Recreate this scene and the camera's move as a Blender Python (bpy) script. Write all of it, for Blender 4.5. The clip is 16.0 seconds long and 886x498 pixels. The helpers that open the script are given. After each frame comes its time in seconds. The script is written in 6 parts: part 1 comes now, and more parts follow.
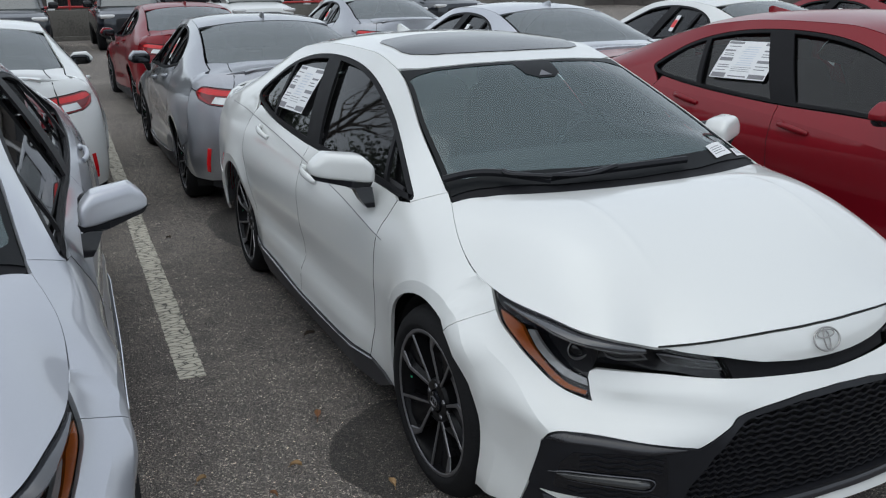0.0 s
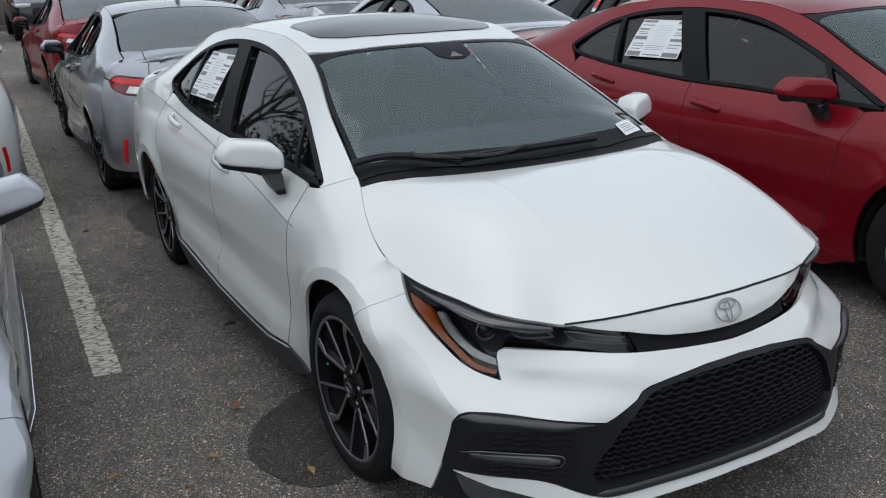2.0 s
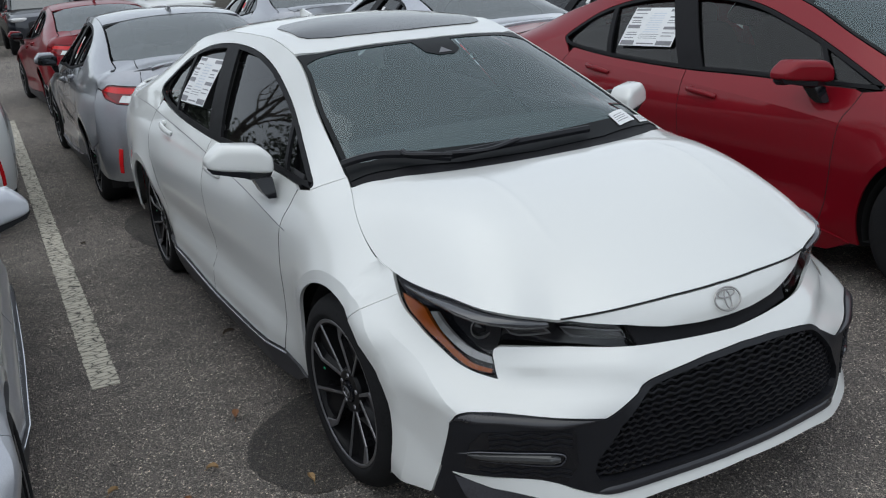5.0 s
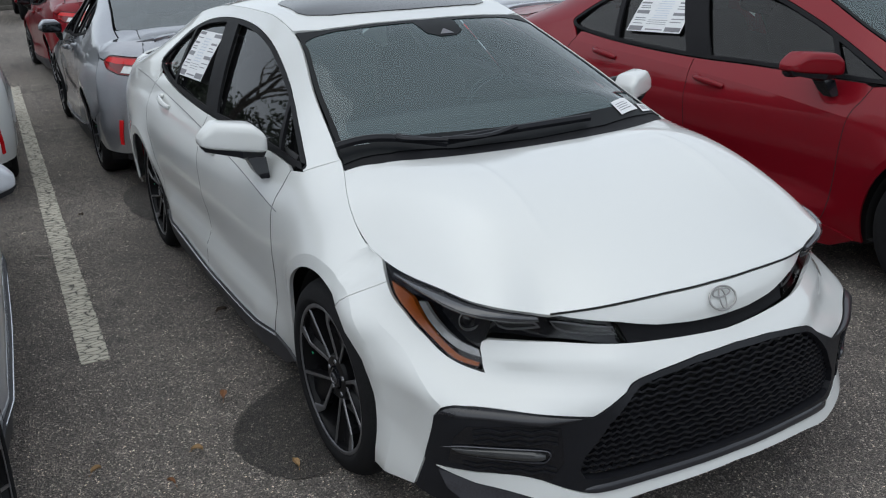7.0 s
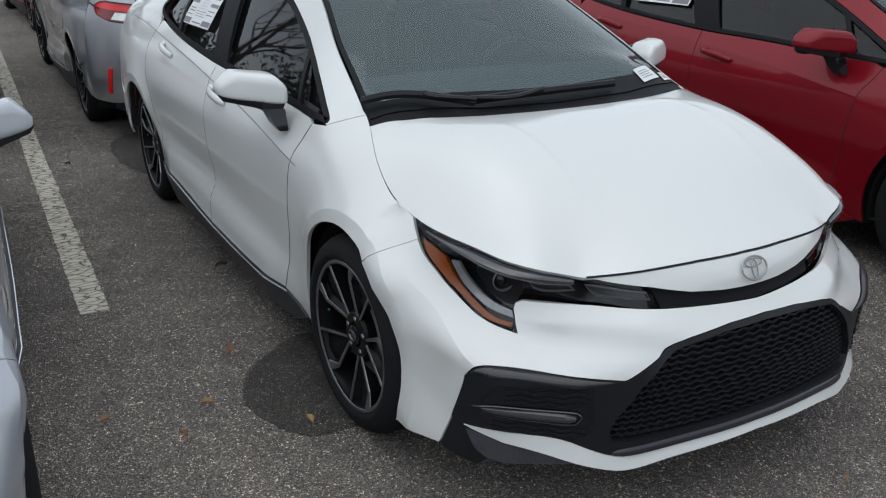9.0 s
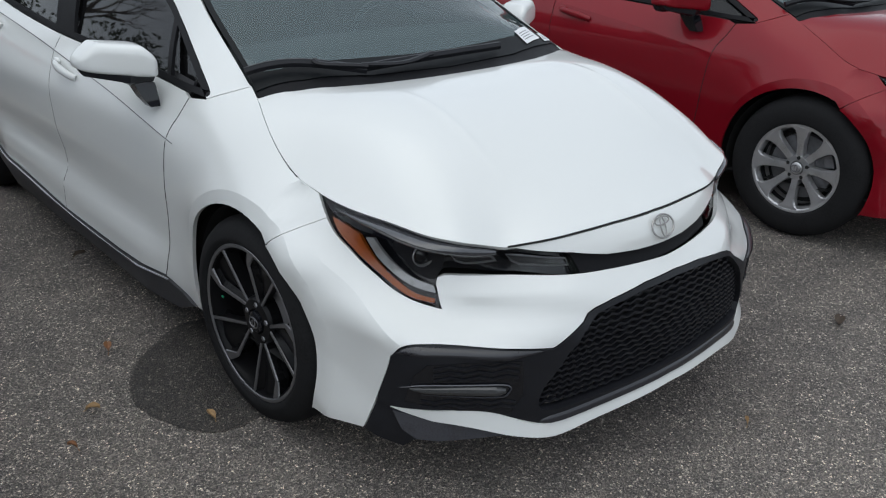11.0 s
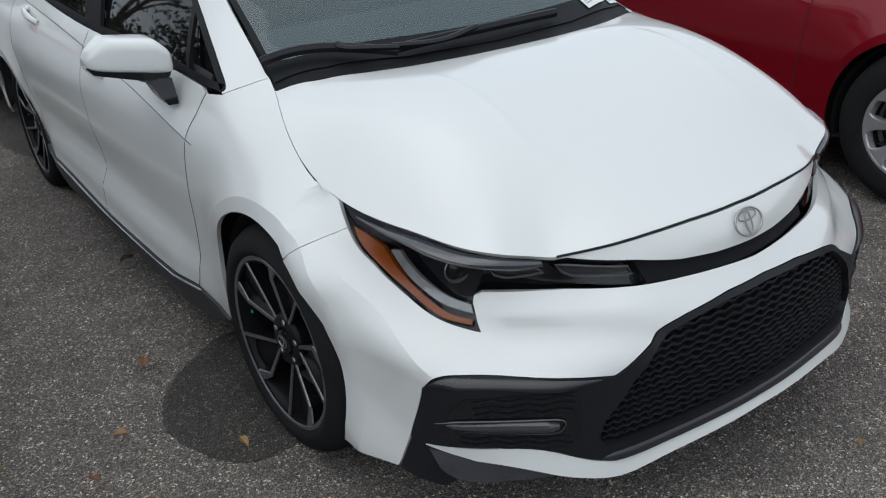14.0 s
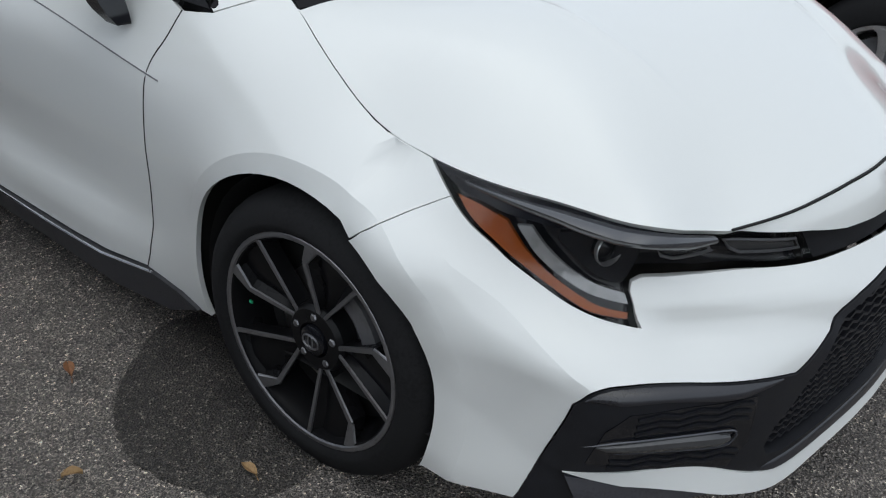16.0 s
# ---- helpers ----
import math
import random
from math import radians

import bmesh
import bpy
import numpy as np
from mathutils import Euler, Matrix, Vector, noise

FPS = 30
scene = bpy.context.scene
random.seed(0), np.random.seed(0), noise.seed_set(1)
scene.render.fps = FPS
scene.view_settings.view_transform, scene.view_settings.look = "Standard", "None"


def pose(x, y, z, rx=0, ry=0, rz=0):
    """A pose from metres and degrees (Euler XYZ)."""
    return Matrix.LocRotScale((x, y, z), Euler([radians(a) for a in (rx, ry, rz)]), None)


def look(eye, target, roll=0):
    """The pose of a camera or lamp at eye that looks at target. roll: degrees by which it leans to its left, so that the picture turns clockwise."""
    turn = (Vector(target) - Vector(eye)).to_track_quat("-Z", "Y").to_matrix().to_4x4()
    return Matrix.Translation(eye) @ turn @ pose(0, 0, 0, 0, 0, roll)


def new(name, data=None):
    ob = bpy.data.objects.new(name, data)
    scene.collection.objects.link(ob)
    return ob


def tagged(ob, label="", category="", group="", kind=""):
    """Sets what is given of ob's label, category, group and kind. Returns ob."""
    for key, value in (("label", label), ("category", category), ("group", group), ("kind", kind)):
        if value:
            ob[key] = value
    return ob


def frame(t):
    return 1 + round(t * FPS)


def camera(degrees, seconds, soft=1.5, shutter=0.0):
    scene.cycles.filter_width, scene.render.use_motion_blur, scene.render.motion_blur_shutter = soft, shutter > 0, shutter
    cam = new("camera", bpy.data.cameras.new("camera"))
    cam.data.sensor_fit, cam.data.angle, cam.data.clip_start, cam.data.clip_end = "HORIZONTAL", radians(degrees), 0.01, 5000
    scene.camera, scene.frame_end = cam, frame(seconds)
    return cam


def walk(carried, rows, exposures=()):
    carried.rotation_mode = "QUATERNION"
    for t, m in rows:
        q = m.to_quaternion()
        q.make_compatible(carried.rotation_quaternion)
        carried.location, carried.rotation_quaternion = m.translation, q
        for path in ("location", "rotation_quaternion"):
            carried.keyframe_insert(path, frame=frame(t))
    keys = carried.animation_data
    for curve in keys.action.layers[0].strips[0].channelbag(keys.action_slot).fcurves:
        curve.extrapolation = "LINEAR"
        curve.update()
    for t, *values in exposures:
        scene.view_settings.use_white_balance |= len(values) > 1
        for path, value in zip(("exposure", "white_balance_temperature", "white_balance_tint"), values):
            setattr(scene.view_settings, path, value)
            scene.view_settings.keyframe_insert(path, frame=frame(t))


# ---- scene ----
cam = camera(53.6, 16.0, 1.15)
PATH = [
    (0, (-1.835, -1.448, 1.588), (-1.052, 0.304, 1.024), -1.1),
    (0.5, (-1.789, -1.479, 1.58), (-0.981, 0.254, 0.993), -3.1),
    (1, (-1.764, -1.488, 1.58), (-0.942, 0.243, 1.008), -3.7),
    (1.5, (-1.764, -1.485, 1.58), (-0.917, 0.236, 1.014), -3.0),
    (2, (-1.745, -1.477, 1.577), (-0.845, 0.206, 0.977), -1.8),
    (2.5, (-1.766, -1.451, 1.582), (-0.891, 0.233, 0.951), -0.8),
    (3, (-1.775, -1.412, 1.553), (-0.938, 0.285, 0.906), -0.6),
    (3.5, (-1.754, -1.422, 1.562), (-0.914, 0.278, 0.925), -3.1),
    (4, (-1.729, -1.443, 1.546), (-0.841, 0.244, 0.939), -4.0),
    (6.5, (-1.639, -1.463, 1.586), (-0.755, 0.228, 0.986), -4.0),
    (7, (-1.626, -1.428, 1.571), (-0.76, 0.254, 0.922), -2.4),
    (7.5, (-1.64, -1.436, 1.569), (-0.793, 0.239, 0.876), -1.1),
    (8, (-1.668, -1.435, 1.574), (-0.819, 0.235, 0.875), -0.6),
    (8.2, (-1.68, -1.436, 1.56), (-0.833, 0.238, 0.867), -0.9),
    (10.3, (-1.932, -1.1, 1.529), (-0.794, 0.356, 0.765), 3.8),
    (10.5, (-1.933, -1.112, 1.525), (-0.769, 0.328, 0.769), 3.2),
    (11, (-1.898, -1.128, 1.535), (-0.685, 0.251, 0.744), 1.4),
    (11.5, (-1.823, -1.145, 1.524), (-0.614, 0.227, 0.713), -0.3),
    (12, (-1.773, -1.144, 1.526), (-0.568, 0.227, 0.709), -2.0),
    (12.5, (-1.753, -1.119, 1.527), (-0.542, 0.22, 0.666), -2.1),
    (13, (-1.73, -1.088, 1.517), (-0.522, 0.227, 0.615), -2.3),
    (13.5, (-1.676, -1.029, 1.482), (-0.526, 0.352, 0.603), -2.4),
    (14, (-1.572, -0.956, 1.492), (-0.556, 0.539, 0.638), -3.5),
    (14.5, (-1.56, -0.921, 1.474), (-0.575, 0.6, 0.627), -2.2),
    (15, (-1.577, -0.763, 1.455), (-0.561, 0.731, 0.597), -0.6),
    (15.5, (-1.71, -0.463, 1.397), (-0.52, 0.86, 0.483), 1.4),
    (16, (-1.761, -0.193, 1.35), (-0.42, 0.924, 0.373), 2.5),
]
walk(cam, [(t, look(eye, target, roll)) for t, eye, target, roll in PATH], ((0, 0.0), (8, 0.02), (10.5, 0.08), (12.5, 0.13), (14, 0.06), (16, 0.08)))

# ---- world, sun, exposure ----
world = bpy.data.worlds.new("world")
scene.world = world
world.use_nodes = True
wn = world.node_tree
wn.nodes.clear()
w_out = wn.nodes.new("ShaderNodeOutputWorld")
w_bg = wn.nodes.new("ShaderNodeBackground")
w_sky = wn.nodes.new("ShaderNodeTexSky")
w_sky.sky_type = "NISHITA"
w_sky.sun_disc = False
w_sky.sun_elevation, w_sky.sun_rotation = radians(86), radians(205)
w_sky.air_density, w_sky.dust_density, w_sky.ozone_density = 1.0, 2.0, 1.0
w_hsv = wn.nodes.new("ShaderNodeHueSaturation")
w_hsv.inputs["Saturation"].default_value = 0.30
w_bg.inputs["Strength"].default_value = 0.200
# an even overcast: the cloud spreads the bright patch round the sun
w_cloud = wn.nodes.new("ShaderNodeVectorMath")
w_cloud.operation = "MINIMUM"
w_cloud.inputs[1].default_value = (6.0, 6.0, 6.0)
wn.links.new(w_sky.outputs[0], w_cloud.inputs[0])
wn.links.new(w_cloud.outputs[0], w_hsv.inputs["Color"])
w_tint = wn.nodes.new("ShaderNodeMixRGB")
w_tint.blend_type = "MULTIPLY"
w_tint.inputs[0].default_value, w_tint.inputs[2].default_value = 1.0, (0.955, 1.0, 1.012, 1)
wn.links.new(w_hsv.outputs[0], w_tint.inputs[1])
wn.links.new(w_tint.outputs[0], w_bg.inputs["Color"])
wn.links.new(w_bg.outputs[0], w_out.inputs["Surface"])

sun = new("sun", bpy.data.lights.new("sun", "SUN"))
sun.data.energy, sun.data.angle, sun.data.color = 0.85, radians(110), (0.97, 1.0, 1.0)
sun.matrix_world = look((-5.0, -0.8, 6), (0, 0, 0))
scene.view_settings.exposure = 0.0


# ---- materials ----
def nodes_of(name):
    m = bpy.data.materials.new(name)
    m.use_nodes = True
    t = m.node_tree
    return m, t, t.nodes["Principled BSDF"]


def speckle(t, scale, detail=4.0, rough=0.6):
    c = t.nodes.new("ShaderNodeTexCoord")
    n = t.nodes.new("ShaderNodeTexNoise")
    n.inputs["Scale"].default_value, n.inputs["Detail"].default_value, n.inputs["Roughness"].default_value = scale, detail, rough
    t.links.new(c.outputs["Object"], n.inputs["Vector"])
    return n


def ramp(t, src, stops):
    r = t.nodes.new("ShaderNodeValToRGB")
    r.color_ramp.elements[0].position, r.color_ramp.elements[0].color = stops[0][0], (*stops[0][1], 1)
    r.color_ramp.elements[1].position, r.color_ramp.elements[1].color = stops[-1][0], (*stops[-1][1], 1)
    for p, c in stops[1:-1]:
        e = r.color_ramp.elements.new(p)
        e.color = (*c, 1)
    t.links.new(src, r.inputs["Fac"])
    return r


def bump(t, b, src, strength, distance):
    n = t.nodes.new("ShaderNodeBump")
    n.inputs["Strength"].default_value, n.inputs["Distance"].default_value = strength, distance
    t.links.new(src, n.inputs["Height"])
    t.links.new(n.outputs[0], b.inputs["Normal"])


def plain(name, color, rough=0.5, metal=0.0, grain=0.0, scale=60.0, coat=0.0, dust=0.15, shine=0.5):
    """A surface with a slight change of tone at two scales and uneven gloss."""
    m, t, b = nodes_of(name)
    fine, wide = speckle(t, scale), speckle(t, scale * 0.07, 3)
    mix = t.nodes.new("ShaderNodeMath")
    mix.operation = "ADD"
    t.links.new(fine.outputs[0], mix.inputs[0])
    t.links.new(wide.outputs[0], mix.inputs[1])
    lo, hi = [c * (1 - dust) for c in color], [min(1, c * (1 + dust)) for c in color]
    r = ramp(t, mix.outputs[0], [(0.7, lo), (1.3, hi)])
    t.links.new(r.outputs[0], b.inputs["Base Color"])
    g = t.nodes.new("ShaderNodeMapRange")
    g.inputs["To Min"].default_value, g.inputs["To Max"].default_value = rough * 0.85, min(1, rough * 1.2)
    t.links.new(wide.outputs[0], g.inputs["Value"])
    t.links.new(g.outputs[0], b.inputs["Roughness"])
    b.inputs["Metallic"].default_value = metal
    b.inputs["Specular IOR Level"].default_value = shine
    b.inputs["Coat Weight"].default_value = coat
    b.inputs["Coat Roughness"].default_value = 0.03
    if grain:
        bump(t, b, fine.outputs[0], grain, 0.002)
    return m


def paint(name, color, flake=0.0, rough=0.35, coat=1.0, shine=0.5):
    """Car paint: base coat, fine metallic flake, clear coat with a trace of dust."""
    m, t, b = nodes_of(name)
    fl = speckle(t, 900, 2)
    wide = speckle(t, 2.5, 4)
    r = ramp(t, fl.outputs[0], [(0.35, [c * (1 - 0.25 * flake) for c in color]), (0.65, [min(1, c * (1 + 0.25 * flake)) for c in color])])
    t.links.new(r.outputs[0], b.inputs["Base Color"])
    g = t.nodes.new("ShaderNodeMapRange")
    g.inputs["To Min"].default_value, g.inputs["To Max"].default_value = rough * 0.9, rough * 1.1
    t.links.new(wide.outputs[0], g.inputs["Value"])
    t.links.new(g.outputs[0], b.inputs["Roughness"])
    d = t.nodes.new("ShaderNodeMapRange")
    d.inputs["To Min"].default_value, d.inputs["To Max"].default_value = 0.02, 0.09
    t.links.new(wide.outputs[0], d.inputs["Value"])
    t.links.new(d.outputs[0], b.inputs["Coat Roughness"])
    b.inputs["Metallic"].default_value = flake * 0.8
    b.inputs["Specular IOR Level"].default_value = shine
    b.inputs["Coat Weight"].default_value = coat
    return m


def glass(name, tint, see, haze=(0.01, 0.012, 0.013), ior=1.85):
    """Tinted car glass: see is the share of light that comes through."""
    m, t, b = nodes_of(name)
    tr = t.nodes.new("ShaderNodeBsdfTransparent")
    tr.inputs[0].default_value = (*tint, 1)
    mx = t.nodes.new("ShaderNodeMixShader")
    mx.inputs[0].default_value = see
    b.inputs["Base Color"].default_value = (*haze, 1)
    b.inputs["Roughness"].default_value = 0.03
    gl = t.nodes.new("ShaderNodeBsdfGlossy")
    gl.inputs["Roughness"].default_value = 0.02
    fr = t.nodes.new("ShaderNodeFresnel")
    fr.inputs["IOR"].default_value = ior
    top = t.nodes.new("ShaderNodeMixShader")
    t.links.new(b.outputs[0], mx.inputs[1])
    t.links.new(tr.outputs[0], mx.inputs[2])
    t.links.new(fr.outputs[0], top.inputs[0])
    t.links.new(mx.outputs[0], top.inputs[1])
    t.links.new(gl.outputs[0], top.inputs[2])
    t.links.new(top.outputs[0], t.nodes["Material Output"].inputs["Surface"])
    return m


WHITE = paint("white_paint", (0.715, 0.728, 0.714), 0.0, 0.4)
SILVER = paint("silver_paint", (0.36, 0.37, 0.40), 0.95, 0.33)
PALE = paint("pale_silver_paint", (0.50, 0.515, 0.56), 0.55, 0.35)
RED = paint("red_paint", (0.20, 0.003, 0.010), 0.2, 0.35, 0.5, 0.15)
DARK = paint("dark_grey_paint", (0.013, 0.016, 0.024), 0.4, 0.3)
GLOSS_BLACK = plain("gloss_black_plastic", (0.008, 0.0085, 0.011), 0.12, 0, 0, 40, 0.2, 0.15, 0.4)
TRIM_BLACK = plain("satin_black_trim", (0.009, 0.009, 0.0105), 0.5, 0, 0, 120, 0, 0.15, 0.12)
MATT_BLACK = plain("matt_black_plastic", (0.0115, 0.012, 0.015), 0.45, 0, 0.15, 300, 0, 0.15, 0.3)
BORDER = plain("windscreen_frit", (0.007, 0.008, 0.009), 0.4, 0, 0, 200, 0, 0.1, 0.12)
SPLIT = plain("glossy_grey_splitter", (0.048, 0.050, 0.060), 0.18, 0, 0, 200, 0.7)
SKIRT = plain("dusty_grey_skirt", (0.040, 0.040, 0.044), 0.5, 0, 0.1, 200, 0, 0.25, 0.3)
LEDGE = plain("satin_black_ledge", (0.018, 0.018, 0.022), 0.28, 0, 0, 200, 0.3)
SMOKE = plain("smoked_lens", (0.045, 0.046, 0.048), 0.2, 0.2, 0, 100, 0.5)
BROW = plain("dark_lamp_brow", (0.006, 0.006, 0.010), 0.22, 0.0, 0, 150, 0.0, 0.15, 0.25)
SHOULDER_LENS = plain("smoked_lens_edge", (0.022, 0.024, 0.030), 0.25, 0.0, 0, 150, 1.0, 0.1, 0.8)
MIRROR = plain("mirror_glass", (0.05, 0.055, 0.06), 0.05, 1.0)
CAVITY = plain("dark_cavity", (0.009, 0.009, 0.009), 0.9)
RUBBER = plain("tyre_rubber", (0.013, 0.013, 0.0138), 0.85, 0, 0.2, 120, 0, 0.2, 0.15)
CHROME = plain("chrome", (0.75, 0.76, 0.78), 0.12, 1.0)
STEEL = plain("brake_steel", (0.35, 0.34, 0.33), 0.4, 1.0)
ALLOY = plain("silver_alloy", (0.52, 0.52, 0.53), 0.30, 0.75, 0.05, 200)
MACHINED = plain("machined_alloy", (0.24, 0.24, 0.252), 0.38, 0.85, 0.05, 300)
DARK_ALLOY = plain("dark_alloy", (0.007, 0.007, 0.0078), 0.28, 0.0, 0, 80, 0.0, 0.15, 0.14)
AMBER = plain("amber_lens", (0.29, 0.066, 0.006), 0.25, 0, 0, 40, 0.2, 0.06)
RED_LENS = plain("red_lens", (0.30, 0.006, 0.010), 0.15, 0, 0, 40, 0.3, 0.12)
DEEP_RED = plain("deep_red_lens", (0.15, 0.005, 0.008), 0.12, 0, 0, 40, 0.3, 0.12)
BRIGHT_RED = plain("bright_red_lens", (0.62, 0.008, 0.012), 0.2, 0, 0, 40, 0.3, 0.12)
GUIDE = plain("grey_light_guide", (0.33, 0.335, 0.34), 0.18, 0.2, 0, 60, 0.5)
CLEAR_LENS = plain("clear_lens", (0.55, 0.55, 0.55), 0.1, 0.4, 0, 40, 1.0)
GREY_TRIM = plain("grey_trim", (0.16, 0.16, 0.17), 0.35, 0.4)
SEAT = plain("seat_fabric", (0.035, 0.035, 0.038), 0.85, 0, 0.3, 200)
# The pale base colour of windscreen and rear glass paints in reflected haze.
WINDSCREEN = glass("windscreen_glass", (0.66, 0.86, 0.86), 0.84, (0.17, 0.31, 0.325), 1.75)
TINTED = glass("tinted_glass", (0.24, 0.25, 0.25), 0.70, (0.006, 0.006, 0.007), 1.40)
REAR_GLASS = glass("rear_glass", (0.42, 0.45, 0.45), 0.66, (0.20, 0.245, 0.245), 2.1)
LENS = glass("lamp_glass", (0.9, 0.9, 0.9), 0.98, (0.004, 0.004, 0.004), 1.28)
PAPER = plain("paper", (0.72, 0.73, 0.74), 0.6, 0, 0, 60, 0, 0.04)
INK = plain("grey_ink", (0.20, 0.20, 0.215), 0.6)
PALE_INK = plain("pale_blue_ink", (0.52, 0.56, 0.62), 0.6)
WINDSCREEN_DARK = plain("dark_windscreen", (0.05, 0.06, 0.06), 0.08, 0, 0, 30, 1.0)
RED_INK = plain("red_ink", (0.65, 0.05, 0.05), 0.6)
GREEN_TAG = plain("green_tag", (0.02, 0.35, 0.16), 0.5)


# ---- mesh helpers ----
def spline(knots):
    """A smooth monotone curve through (x, y) knots, as a function."""
    xs, ys = np.array([k[0] for k in knots], float), np.array([k[1] for k in knots], float)
    h, d = np.diff(xs), np.diff(ys) / np.diff(xs)
    m = np.zeros(len(xs))
    m[0], m[-1] = d[0], d[-1]
    for i in range(1, len(xs) - 1):
        if d[i - 1] * d[i] > 0:
            a, b = 2 * h[i] + h[i - 1], h[i] + 2 * h[i - 1]
            m[i] = (a + b) / (a / d[i - 1] + b / d[i])

    def f(x):
        x = np.clip(x, xs[0], xs[-1])
        i = np.clip(np.searchsorted(xs, x) - 1, 0, len(xs) - 2)
        t = (x - xs[i]) / h[i]
        return ys[i] * (1 + 2 * t) * (1 - t) ** 2 + h[i] * m[i] * t * (1 - t) ** 2 + ys[i + 1] * t * t * (3 - 2 * t) + h[i] * m[i + 1] * t * t * (t - 1)
    return f


def through_points(pts, per=6, closed=False, sharp=()):
    """A rounded line (Catmull-Rom) through 2D or 3D points; the points numbered in sharp stay corners."""
    P = [np.array(p, float) for p in pts]
    n, out = len(P), []
    for i in range(n if closed else n - 1):
        b, c = P[i], P[(i + 1) % n]
        a = P[i - 1] if (i > 0 or closed) and i not in sharp else 2 * b - c
        d = P[(i + 2) % n] if (i + 2 < n or closed) and (i + 1) % n not in sharp else 2 * c - b
        for k in range(per):
            t = k / per
            out.append(0.5 * (2 * b + (c - a) * t + (2 * a - 5 * b + 4 * c - d) * t * t + (3 * b - 3 * c + d - a) * t ** 3))
    if not closed:
        out.append(P[-1])
    return out


def resample(poly, step, closed=True):
    out = []
    n = len(poly)
    for i in range(n if closed else n - 1):
        a, b = np.array(poly[i], float), np.array(poly[(i + 1) % n], float)
        k = max(1, int(np.ceil(np.linalg.norm(b - a) / step)))
        out += [a + (b - a) * j / k for j in range(k)]
    if not closed:
        out.append(np.array(poly[-1], float))
    return out


def area2(poly):
    p = np.array(poly)
    q = np.roll(p, -1, 0)
    return float(np.sum(p[:, 0] * q[:, 1] - q[:, 0] * p[:, 1])) / 2


def inside(poly, pts):
    """Which of the points lie in the polygon (even-odd)."""
    p, x, y = np.array(poly), pts[:, 0], pts[:, 1]
    q = np.roll(p, -1, 0)
    r = np.zeros(len(pts), bool)
    for (x0, y0), (x1, y1) in zip(p, q):
        if y0 != y1:
            r ^= ((y0 > y) != (y1 > y)) & (x < (x1 - x0) * (y - y0) / (y1 - y0) + x0)
    return r


def shrink(poly, d):
    """The polygon (counter-clockwise) with its edge moved inwards by d."""
    p = np.array(poly)
    e = np.roll(p, -1, 0) - np.roll(p, 1, 0)
    e /= np.maximum(np.linalg.norm(e, axis=1), 1e-9)[:, None]
    return list(p + d * np.stack([-e[:, 1], e[:, 0]], 1))


def mesh_from(name, verts, faces, angle=35):
    me = bpy.data.meshes.new(name)
    me.from_pydata([tuple(v) for v in verts], [], faces)
    me.polygons.foreach_set("use_smooth", [True] * len(me.polygons))
    me.update()
    if angle:
        me.set_sharp_from_angle(angle=radians(angle))
    return me


from mathutils.geometry import delaunay_2d_cdt


